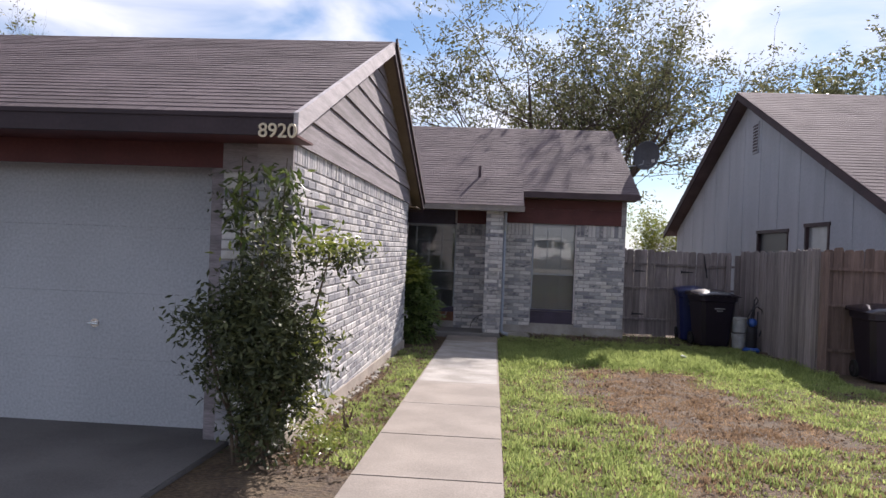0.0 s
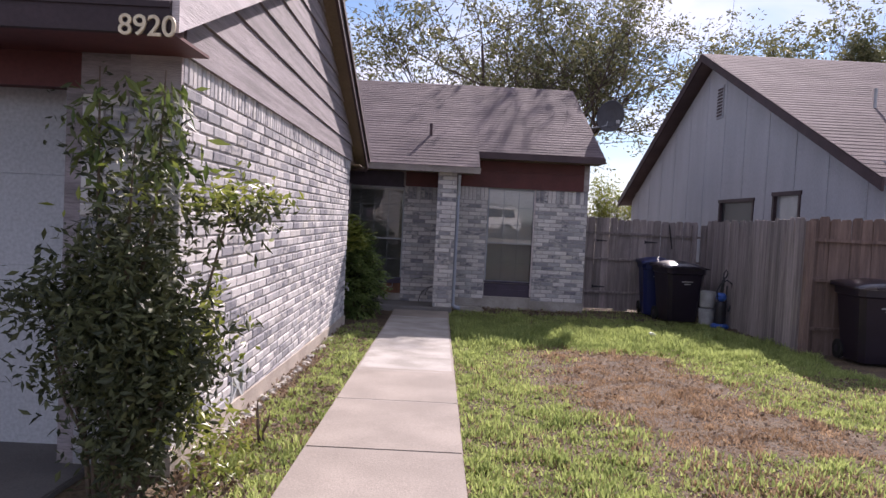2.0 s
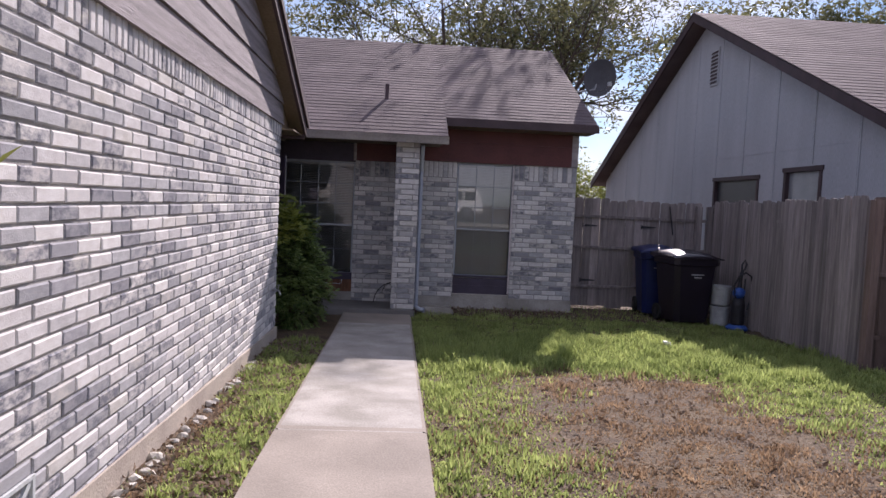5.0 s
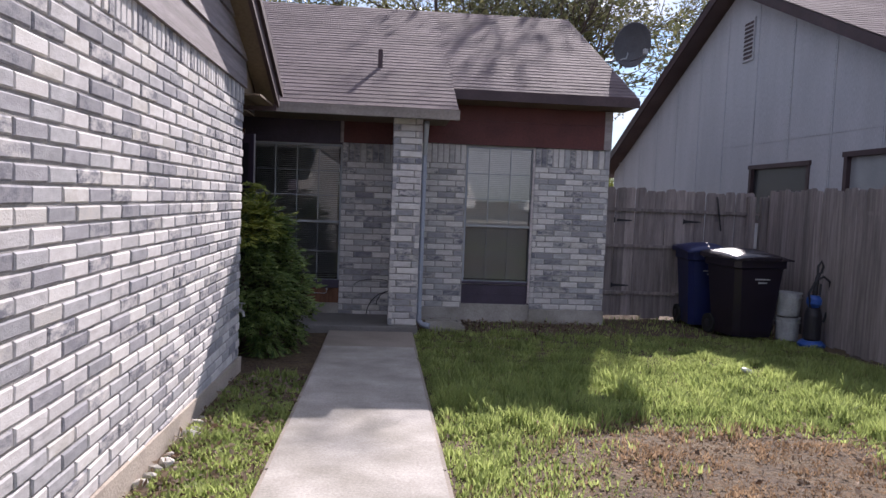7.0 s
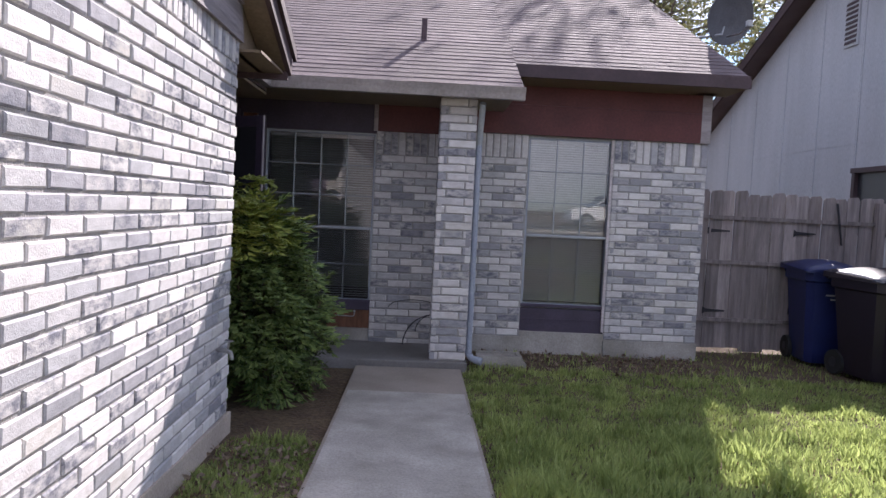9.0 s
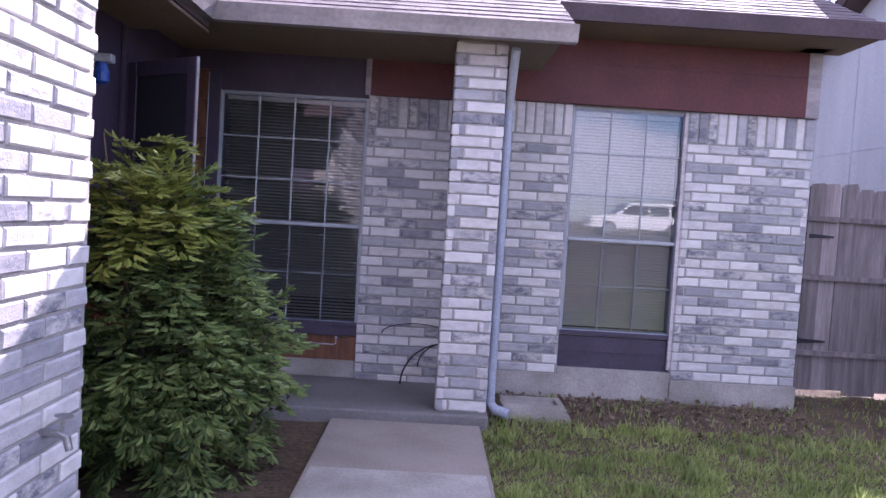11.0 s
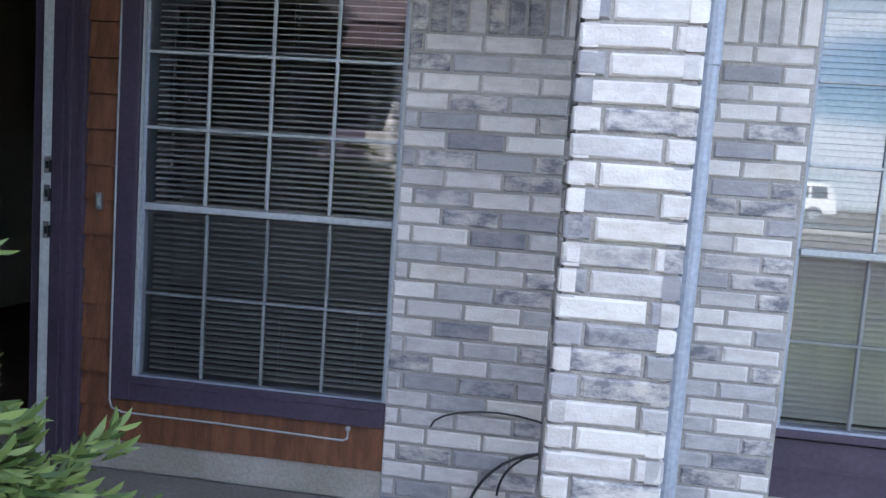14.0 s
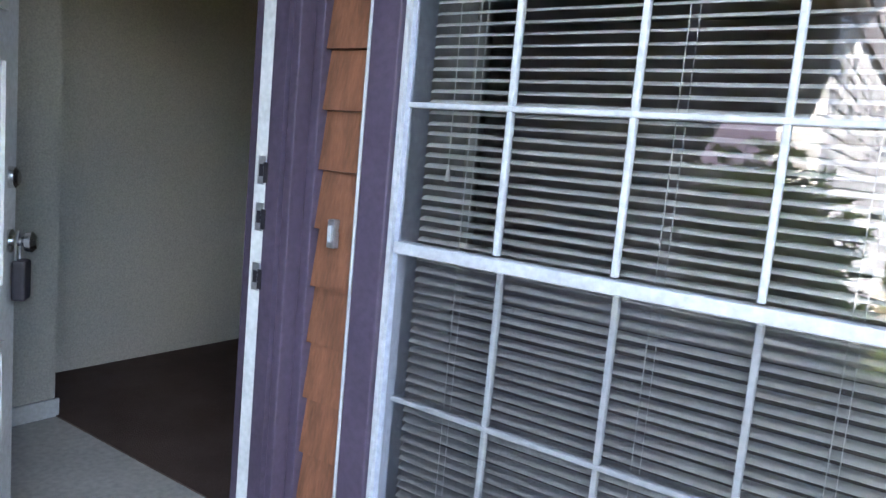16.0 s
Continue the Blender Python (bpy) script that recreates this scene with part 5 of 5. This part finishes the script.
        q = t + Vector((rng.gauss(0, 1), rng.gauss(0, 1), rng.gauss(0, 1))) * 0.03 * spread
        if q.z > height * 1.02:
            continue
        for _ in range(rng.randint(5, 12)):
            centres.append(q + Vector((rng.gauss(0, 0.15), rng.gauss(0, 0.15), rng.gauss(0, 0.12))))
    cr = new("crown", leaf_cloud("crown", centres, leaf_size, material or LEAF_TREE, rng))
    cr.parent = ob
    return ob


tree((3.1, 31.0, -0.3), 13.9, 7.4, 34000, 4, "broad live oak with an open leafy crown behind the house", 0.17, None, 0.25, 0.2)
tree((16.8, 42.0, -0.3), 13.0, 3.6, 15000, 15, "distant leafy tree beyond the neighbouring roof", 0.28)
tree((22.0, 42.0, -0.3), 16.0, 4.6, 18000, 17, "distant leafy tree beyond the neighbouring roof", 0.28)
tree((-20.3, 34.0, -0.3), 11.8, 2.2, 5000, 22, "distant yellowish tree beyond the garage roof", 0.22, LEAF_LIGHT)
tree((-24.5, 34.0, -0.3), 14.0, 3.4, 3500, 25, "distant thin tree beyond the garage roof", 0.2)
tree((7.1, 34.0, -0.3), 4.3, 1.7, 5200, 28, "small olive-green tree behind the fence", 0.12, LEAF_LIGHT, 0.06, 0.3)


def shrub(at, label, stems, lobes, leaves, leaf_size, material, seed, extra=(), category="shrub"):
    """Several thin stems from the base and leaves in lobes (x, y, z, rx, ry, rz, weight) round them."""
    rng = random.Random(seed)
    ob = thing("shrub", at, label, category)
    for sx, sy, sz, lean in stems:
        part("stem", tube(bmesh.new(), [(lean * 0.2, 0.0, -0.05), (sx * 0.4 + rng.uniform(-0.04, 0.04), sy * 0.4, sz * 0.35), (sx * 0.8, sy * 0.8 + rng.uniform(-0.04, 0.04), sz * 0.7), (sx, sy, sz)], [0.014, 0.011, 0.008, 0.003], 7), STEM, ob)

    def spray(count, chosen):
        out = []
        weights = [l[6] for l in chosen]
        while len(out) < count:
            x, y, z, rx, ry, rz, _ = rng.choices(chosen, weights)[0]
            v = Vector((rng.gauss(0, 1), rng.gauss(0, 1), rng.gauss(0, 1))).normalized() * rng.random() ** 0.45
            c = Vector((x + v.x * rx, y + v.y * ry, z + v.z * rz))
            d = Vector((v.x, v.y, v.z * 0.4 + 0.1)).normalized() * leaf_size
            for k in range(rng.randint(3, 7)):
                out.append(c + d * k * 0.55 + Vector((rng.gauss(0, 1), rng.gauss(0, 1), rng.gauss(0, 1))) * leaf_size * 0.28)
        return out

    fo = new("foliage", leaf_cloud("foliage", spray(leaves, lobes), leaf_size, material, rng, 0.36, 0.35))
    fo.parent = ob
    for count, chosen, m in extra:
        fo = new("foliage", leaf_cloud("foliage", spray(count, chosen), leaf_size, m, rng, 0.36, 0.2))
        fo.parent = ob
    return ob


# the LEAF_LIGHT sprays stand in for leaves lit by the sun
corner_shrub = shrub((-1.72, 5.86, rise(5.86) - 0.02), "tall straggly evergreen shrub climbing the garage corner",
      [(-0.1, 0, 2.0, 0.3), (0.19, 0.02, 2.0, -0.2), (0.08, -0.05, 1.5, 0.2), (-0.32, 0, 1.0, -0.4), (0.48, 0.12, 1.42, 0.3), (0.36, -0.02, 0.9, 0.5), (-0.24, -0.05, 0.7, -0.3), (0.05, 0.05, 1.7, 0.1), (0.1, 0, 1.0, 0.6), (0.2, 0.04, 0.8, 0.9)],
      [(0.07, 0, 0.85, 0.27, 0.26, 0.34, 6.5), (0.05, 0, 1.2, 0.17, 0.15, 0.2, 1.2), (-0.25, -0.02, 0.93, 0.2, 0.16, 0.13, 1.0), (-0.24, 0, 0.56, 0.14, 0.12, 0.08, 0.4), (0.12, 0, 0.5, 0.2, 0.2, 0.3, 3.2), (0.33, 0.02, 0.72, 0.14, 0.14, 0.22, 1.0), (0.46, 0.12, 1.36, 0.2, 0.14, 0.08, 0.5), (0.08, 0, 0.2, 0.14, 0.14, 0.18, 0.9), (-0.10, 0, 1.62, 0.045, 0.05, 0.3, 0.3), (0.18, 0, 1.62, 0.06, 0.06, 0.3, 0.4)],
      11500, 0.055, LEAF_SHRUB, 41,
      [(620, [(0.48, 0.14, 1.43, 0.2, 0.14, 0.07, 1.5), (0.06, 0, 1.42, 0.13, 0.1, 0.12, 0.4), (0.42, 0.05, 0.85, 0.1, 0.1, 0.16, 0.6), (0.40, 0.02, 0.42, 0.12, 0.1, 0.12, 0.8)], LEAF_LIGHT)])
# long hanging leaves on the two top shoots
rng = random.Random(45)
for x, z0, z1, r, count in ((-0.10, 1.45, 1.93, 0.06, 55), (0.18, 1.5, 1.95, 0.08, 95)):
    pts = [(x + rng.gauss(0, r), rng.gauss(0, r), rng.uniform(z0, z1)) for _ in range(count)]
    fo = new("foliage", leaf_cloud("foliage", pts, 0.095, LEAF_YOUNG, rng, 0.3, 1.3))
    fo.parent = corner_shrub


def frond_leaves(centre, reach, count, size, material, rng, top=None):
    """Compound leaves round a dome: each a drooping stalk with side stalks of paired pointed leaflets."""
    verts, faces = [], []

    def leaflet(p, d, side, L):
        up = d.cross(side).normalized()
        W = L * 0.42
        o = len(verts)
        for a, b, h in ((0, 0, 0), (0.35, -0.5, 0.10), (0.7, -0.33, 0.04), (1.0, 0, -0.12), (0.7, 0.33, 0.04), (0.35, 0.5, 0.10)):
            verts.append(tuple(p + d * L * a + side * W * b + up * W * h * 2))
        faces.extend([(o, o + 1, o + 2, o + 3), (o, o + 3, o + 4, o + 5)])

    for _ in range(count):
        v = Vector((rng.gauss(0, 1), rng.gauss(0, 1), rng.gauss(0.2, 1))).normalized()
        if top is not None and v.z < top:
            continue
        p = Vector(centre) + Vector((v.x * reach[0], v.y * reach[1], v.z * reach[2])) * rng.uniform(0.5, 0.86)
        if p.z < 0.02:
            continue
        d = (Vector((v.x, v.y, v.z * 0.5 + 0.15)) + Vector((rng.gauss(0, 0.3), rng.gauss(0, 0.3), rng.gauss(0, 0.2)))).normalized()
        n, long = rng.randint(4, 6), rng.uniform(0.16, 0.3)
        for k in range(n):
            d = (d + Vector((0, 0, -0.13))).normalized()
            p = p + d * long / n
            s = d.cross(Vector((0, 0, 1)))
            if s.length < 0.1:
                break
            s.normalize()
            for sg in (-1, 1):
                e = (d * 0.65 + s * sg * 0.75 + Vector((0, 0, rng.uniform(-0.25, 0.1)))).normalized()
                q = p.copy()
                for m in range(2 if k < n - 2 else 1):
                    q = q + e * size * 0.55
                    f = e.cross(Vector((0, 0, 1))).normalized()
                    for sh in (-1, 1):
                        leaflet(q, (e + f * sh * 0.8 + Vector((0, 0, rng.uniform(-0.4, 0.0)))).normalized(), f, size * rng.uniform(0.7, 1.15))
                leaflet(q, e, e.cross(Vector((0, 0, 1))).normalized(), size * rng.uniform(0.9, 1.25))
        leaflet(p, d, s if s.length > 0.1 else Vector((1, 0, 0)), size * 1.2)
    return from_arrays("foliage", verts, faces, material)


nandina = shrub((-1.58, 13.95, rise(13.9) - 0.03), "rounded green nandina shrub by the porch",
      [(0.1, 0, 1.3, 0.2), (-0.3, 0.1, 1.5, -0.3), (0.3, 0.1, 1.0, 0.3), (0.4, 0, 0.75, 0.4), (-0.2, -0.1, 1.0, 0), (0.2, 0.2, 1.1, 0.2), (0.0, -0.1, 0.9, 0.1), (-0.25, -0.35, 1.62, -0.2)],
      [(0.02, 0.02, 0.62, 0.30, 0.34, 0.42, 4), (0.15, 0.1, 0.4, 0.26, 0.3, 0.3, 2.0), (-0.2, 0.0, 0.95, 0.16, 0.22, 0.26, 1.0)],
      3600, 0.05, LEAF_SHRUB, 43)
rng = random.Random(44)
# LEAF_LIGHT fronds put the sunlit top of the shrub into leaf colour
for at, reach, count, m, top in (((-0.08, 0.0, 0.68), (0.38, 0.42, 0.64), 250, LEAF_NANDINA, None), ((0.04, 0.06, 0.46), (0.32, 0.36, 0.44), 120, LEAF_NANDINA, None), ((-0.16, -0.05, 1.08), (0.28, 0.28, 0.36), 70, LEAF_NANDINA, None),
                                 ((-0.15, -0.18, 1.12), (0.32, 0.28, 0.38), 150, LEAF_LIGHT, 0.1), ((-0.20, -0.2, 1.52), (0.05, 0.05, 0.14), 7, LEAF_LIGHT, None), ((-0.40, -0.22, 1.0), (0.10, 0.16, 0.25), 14, LEAF_RED, None), ((0.16, 0.38, 0.56), (0.2, 0.14, 0.26), 40, LEAF_NANDINA, None)):
    fo = new("foliage", frond_leaves(at, reach, count, 0.06, m, rng, top))
    fo.parent = nandina
shrub((-1.28, 6.9, rise(6.9) - 0.02), "low weedy tuft by the garage foundation", [(0.05, 0, 0.2, 0.2), (-0.05, 0.1, 0.25, 0)], [(-0.1, -0.5, 0.12, 0.14, 0.35, 0.12, 1)], 420, 0.05, LEAF_LIGHT, 47, category="weed")

# ---- grass ----
def dryness(x, y):
    """How dead the lawn is at a place, from 0 to 1."""
    n = noise.noise(Vector((x * 1.1, y * 1.1, 3.0))) * 0.30 + noise.noise(Vector((x * 3.5, y * 3.5, 7.0))) * 0.18
    near = min(1.0, max(0.0, (9.2 - y) / 1.6))
    cx, wide = 1.7 + 0.35 * near, 1.35
    d = 1.15 - ((x - cx) / wide) ** 2 - max(0.0, (y - 10.9) / 0.8) ** 2 * 0.8
    if y < 10.4:
        d = max(d, 0.30 if x < 0.95 else 0.5)
    if y < 7.2:
        d = min(d, 0.7)
    return min(1.0, max(0.0, d + n))


def grass(name, material, count, seed, want, label, tall):
    """Single blades, as one growth."""
    rng = random.Random(seed)
    verts, faces = [], []
    made = 0
    while made < count:
        if rng.random() < 0.09:
            x, y = rng.uniform(-1.56, -1.01), rng.uniform(5.9, 12.9)
            dry = 0.35 + 0.5 * noise.noise(Vector((x * 2, y * 1.2, 1))) - (0.45 if y > 10.2 else 0) + (0.5 if x < -1.4 else 0)
        else:
            y = 3.6 + 13.0 * rng.random() ** 1.25
            x = rng.uniform(-0.045, 4.6 if y > 7 else 3.4)
            dry = dryness(x, y)
            if (y > 15.25 and rng.random() < 0.88) or (y > 14.7 and rng.random() < 0.35):
                continue
        if not want(dry, rng):
            continue
        z = rise(y) - 0.025 + (0.016 * noise.noise(Vector((x * 1.3, y * 1.3, 0))))
        lush = 1.0 + (0.8 if 11.3 < y < 13.4 and x > 0 else 0.0)
        tuft = 0.35 + 1.1 * max(0, noise.noise(Vector((x * 5, y * 5, 5))) + 0.2) + 0.9 * max(0, noise.noise(Vector((x * 2.2, y * 2.2, 9))))
        a = rng.uniform(0, 6.283)
        h = rng.uniform(0.5, 1.2) * tall * lush * tuft
        w = rng.uniform(0.0035, 0.008)
        lx, ly = math.cos(a + 1.3) * h * rng.uniform(0.1, 0.9), math.sin(a + 1.3) * h * rng.uniform(0.1, 0.9)
        dx, dy = math.cos(a) * w, math.sin(a) * w
        o = len(verts)
        verts += [(x - dx, y - dy, z), (x + dx, y + dy, z), (x + dx * 0.7 + lx * 0.4, y + dy * 0.7 + ly * 0.4, z + h * 0.6), (x - dx * 0.7 + lx * 0.4, y - dy * 0.7 + ly * 0.4, z + h * 0.6), (x + lx, y + ly, z + h)]
        faces += [(o, o + 1, o + 2, o + 3), (o + 3, o + 2, o + 4)]
        made += 1
    return tagged(new(name, from_arrays(name, verts, faces, material)), label, "grass", kind="stuff")


grass("grass_green", GRASS_GREEN, 140000, 51, lambda d, r: r.random() > d * 1.12, "bright green unmown lawn grass", 0.066)
grass("grass_dry", GRASS_DRY, 95000, 52, lambda d, r: r.random() < d * 0.95 + 0.06, "dead straw-brown lawn grass", 0.032)


def litter():
    rng = random.Random(61)
    pts = []
    while len(pts) < 6500:
        if rng.random() < 0.3:
            x, y = rng.uniform(-1.58, -1.01), rng.uniform(5.6, 12.8)
        else:
            x, y = rng.uniform(-0.03, 4.2), 3.6 + 9.5 * rng.random()
            if rng.random() > dryness(x, y) + 0.12:
                continue
        if rng.random() < 0.14:
            x, y = rng.uniform(0.0, 2.4), 15.0 + 1.05 * rng.random() ** 0.6
        pts.append((x, y, rise(y) - 0.002 + rng.random() * 0.012))
    return tagged(new("leaf_litter", leaf_cloud("leaf_litter", pts, 0.042, LITTER, rng, 0.55)), "dry fallen leaves scattered over the lawn", "leaf litter", kind="stuff")


litter()
# rubble edging along the garage foundation
edging = tagged(new("stone_edging"), "row of pale rubble stones along the foundation", "stone edging", kind="structure")
rng = random.Random(71)
shapes = []
for v in range(6):
    bm = bmesh.new()
    bmesh.ops.create_icosphere(bm, subdivisions=1, radius=0.045)
    for p in bm.verts:
        p.co *= rng.uniform(0.7, 1.25)
        p.co.z *= 0.6
    shapes.append(mesh_of("stone", bm, STONE))
y = 6.35
while y < 11.6:
    if rng.random() < 0.8:
        st = new("stone", rng.choice(shapes))
        st.parent = edging
        s = rng.uniform(0.6, 1.15)
        st.matrix_basis = pose(XG + 0.055 + rng.uniform(-0.015, 0.03), y, rise(y) - 0.006, rng.uniform(-20, 20), rng.uniform(-20, 20), rng.uniform(0, 360)) @ Matrix.Diagonal((s, s * 1.3, s, 1))
    y += rng.uniform(0.06, 0.12)

# ---- parked car across the street, mirrored in the window ----
car = thing("car", (9.2, -12.6, rise(-12) + 0.035), "white parked sport utility car by the kerb", "car")
bm = prism(bmesh.new(), [(-2.35, 0.35), (-2.3, 0.85), (-1.2, 1.0), (-0.55, 1.62), (2.0, 1.68), (2.35, 1.0), (2.38, 0.4)], "y", -0.88, 0.88)
bmesh.ops.bevel(bm, geom=bm.edges[:], offset=0.06, segments=3, affect="EDGES")
body = part("body", bm, CARWHITE, car)
for s in (-1, 1):
    for a, b in ((-0.75, 0.3), (0.4, 1.25), (1.35, 2.0)):
        part("side_window", prism(bmesh.new(), [(a - (0.25 if a < 0 else 0), 1.06), (b, 1.06), (b - (0.0 if b < 2 else 0.08), 1.52), (a + (0.2 if a < 0 else 0), 1.52)], "y", s * 0.885 - 0.006, s * 0.885 + 0.006), DARKGLASS, car)
    for x in (-1.5, 1.5):
        wh = part("wheel", tube(bmesh.new(), [(x, s * 0.70, 0.36), (x, s * 0.91, 0.36)], 0.36, 24), RUBBER, car)
        part("rim", tube(bmesh.new(), [(x, s * 0.905, 0.36), (x, s * 0.92, 0.36)], 0.2, 16), METAL, wh)
part("windscreen", prism(bmesh.new(), [(-1.21, 1.04), (-0.60, 1.60), (-0.62, 1.62), (-1.24, 1.05)], "y", -0.75, 0.75), DARKGLASS, car)
part("headlight", boxed(-2.37, -2.28, -0.8, -0.5, 0.7, 0.84, bevel=0.01), GLASS, car)
part("headlight", boxed(-2.37, -2.28, 0.5, 0.8, 0.7, 0.84, bevel=0.01), GLASS, car)
part("roof_rack", tube(bmesh.new(), [(-0.3, 0.7, 1.7), (0.0, 0.7, 1.76), (1.7, 0.7, 1.77), (1.95, 0.7, 1.71)], 0.02, 8), BLACK, car)

copy_thing(car, pose(1.9, -12.3, rise(-12) + 0.035))


# ---- bricks ----
def brick_mesh(length, high, deep=DEEP, seed=0, soft=0.0085):
    """One tumbled brick: face along x, front at y = 0, body towards +y."""
    rng = random.Random(seed)
    hx, hz = length / 2, high / 2
    j = lambda s: rng.uniform(-s, s)  # noqa: E731
    out = [(-hx, 0.008 + soft, -hz), (hx, 0.008 + soft, -hz), (hx, 0.008 + soft, hz), (-hx, 0.008 + soft, hz)]
    mid = [(x + math.copysign(0.0015, -x), soft * 0.6, z + math.copysign(0.0015, -z)) for x, _, z in out]
    face = [(x + math.copysign(soft + j(0.003), -x), j(0.0012), z + math.copysign(soft * 0.8 + j(0.002), -z)) for x, _, z in out]
    back = [(x, deep, z) for x, _, z in out]
    verts = back + out + mid + face
    faces = [(12, 13, 14, 15)]
    for a, b in ((0, 4), (4, 8), (8, 12)):
        faces += [(a + i, a + (i + 1) % 4, b + (i + 1) % 4, b + i) for i in range(4)]
    return verts, faces


BRICK_CACHE = {}


def brick_data(length, high, variant):
    key = (round(length, 3), round(high, 3), variant)
    if key not in BRICK_CACHE:
        BRICK_CACHE[key] = from_arrays("brick", *brick_mesh(length, high, seed=variant * 7 + int(length * 1000)), BRICK)
    return BRICK_CACHE[key]


def lay(parent, place, length, top, courses, first=0.0, soldier=True, single=lambda u, z: True, seed=1, hole=None, bond=0.5, course=0.0735, unit=0.227, base=lambda u: -9.0):
    """Lays courses of stretchers down from top along a run, and a soldier course above.
    place(u, z) gives the pose of a brick at u along the run; bricks for which single() is false are joined; those under base(u) are left out."""
    rng = random.Random(seed)
    loose_v, loose_f = [], []

    def put(u, z, ln, hi, turn=0.0):
        m = place(u, z) @ Matrix.Translation((0, rng.uniform(-0.0025, 0.0025), 0)) @ pose(0, 0, 0, rng.uniform(-0.4, 0.4), rng.uniform(-0.5, 0.5) + turn, rng.uniform(-0.5, 0.5))
        v = rng.randrange(4)
        if single(u, z):
            ob = new("brick", brick_data(ln, hi, v))
            ob.parent = parent
            ob.matrix_basis = m
        else:
            vs, fs = brick_mesh(ln, hi, seed=v * 7 + int(ln * 1000))
            o = len(loose_v)
            loose_v.extend(tuple(m @ Vector(p)) for p in vs)
            loose_f.extend(tuple(i + o for i in f) for f in fs)

    for r in range(courses):
        z = top - (r + 0.5) * course
        x = -first - (unit * bond if r % 2 else 0)
        while x < length - 0.02:
            a, b = max(x, 0.0), min(x + unit - JOINT, length)
            if z + course / 2 < base((a + b) / 2):
                x += unit
                continue
            if b - a > 0.03 and not (hole and hole[0] < b and hole[1] > a and hole[2] < z < hole[3]):
                put((a + b) / 2, z, b - a, course - JOINT)
            elif b - a > 0.03:
                for c, d in ((a, min(b, hole[0])), (max(a, hole[1]), b)):
                    if d - c > 0.03:
                        put((c + d) / 2, z, d - c - 0.004, course - JOINT)
            x += unit
    if soldier:
        n = max(1, round(length / course))
        w = length / n
        for i in range(n):
            put((i + 0.5) * w, top + soldier / 2, w - JOINT, soldier - 0.006, 0.0)
    if loose_v:
        ob = new("bricks", from_arrays("bricks", loose_v, loose_f, BRICK))
        ob.parent = parent
        tagged(ob, kind="stuff")


# garage side wall: faces +x
VENT = (7.36 - Y0, 7.66 - Y0, 0.10, 0.345)
lay(wall_garage, lambda u, z: pose(XG, Y0 + u, z, 0, 0, 90), Y1 - Y0, 2.056, 29, soldier=2.215 - 2.056, single=lambda u, z: 3.1 < u < 6.0 and 0.6 < z < 1.95, seed=3, hole=VENT, first=0.188, course=0.0717, unit=0.238, base=lambda u: 0.165 - 0.030 * u)
# pier beside the garage door: faces -y
lay(wall_pier, lambda u, z: pose(-2.11 + u, Y0, z), 0.51, 2.0, 27, soldier=0, seed=5, course=0.0717, unit=0.238)
# house front
lay(wall_front, lambda u, z: pose(WIN1[1] + u, YF, z), -WIN1[1], 1.772, 26, soldier=0.235, seed=7, first=0.167)
lay(wall_front, lambda u, z: pose(0.01 + u, YR, z), 0.585, 1.816, 25, soldier=0.245, seed=8, first=0.1)
lay(wall_front, lambda u, z: pose(WIN2[1] + 0.002 + u, YR, z), 0.973, 1.816, 25, soldier=0.245, seed=9, first=0.05)
# brick returns beside the window, and round the corner of the house
lay(wall_front, lambda u, z: pose(WIN2[1] + 0.002, YR + 0.075 - u, z, 0, 0, -90), 0.075, 1.816, 24, soldier=0, seed=10)
lay(wall_front, lambda u, z: pose(2.46, YR + u, z, 0, 0, 90), 0.9, 1.816, 24, soldier=0.245, seed=11, single=lambda u, z: False)

# ---- porch column ----
CX0, CX1, CY0, CY1 = -0.345, -0.015, 15.12, 15.45
column = tagged(new("column"), "square whitewashed brick porch column", "column", kind="structure")
part("core", boxed(CX0 + 0.012, CX1 - 0.012, CY0 + 0.012, CY1 - 0.012, FLOOR - 0.02, 2.27), MORTAR, column)
rng = random.Random(21)
rows = 32
for r in range(rows):
    z = FLOOR + 0.008 + (r + 0.5) * COURSE
    if z > 2.24:
        break
    for k, (cx, cy, turn) in enumerate((((CX0 + CX1) / 2, CY0, 0), (CX1, (CY0 + CY1) / 2, 90), ((CX0 + CX1) / 2, CY1, 180), (CX0, (CY0 + CY1) / 2, -90))):
        flip = 1 if (r + k) % 2 else -1
        for ln, off in ((0.244, -0.043 * flip), (0.076, 0.127 * flip)):
            ob = new("brick", brick_data(ln, HIGH, rng.randrange(4)))
            ob.parent = column
            ob.matrix_basis = pose(cx, cy, z, 0, 0, turn) @ Matrix.Translation((off, rng.uniform(-0.003, 0.003), 0)) @ pose(0, 0, 0, rng.uniform(-0.5, 0.5), rng.uniform(-0.6, 0.6), 0)
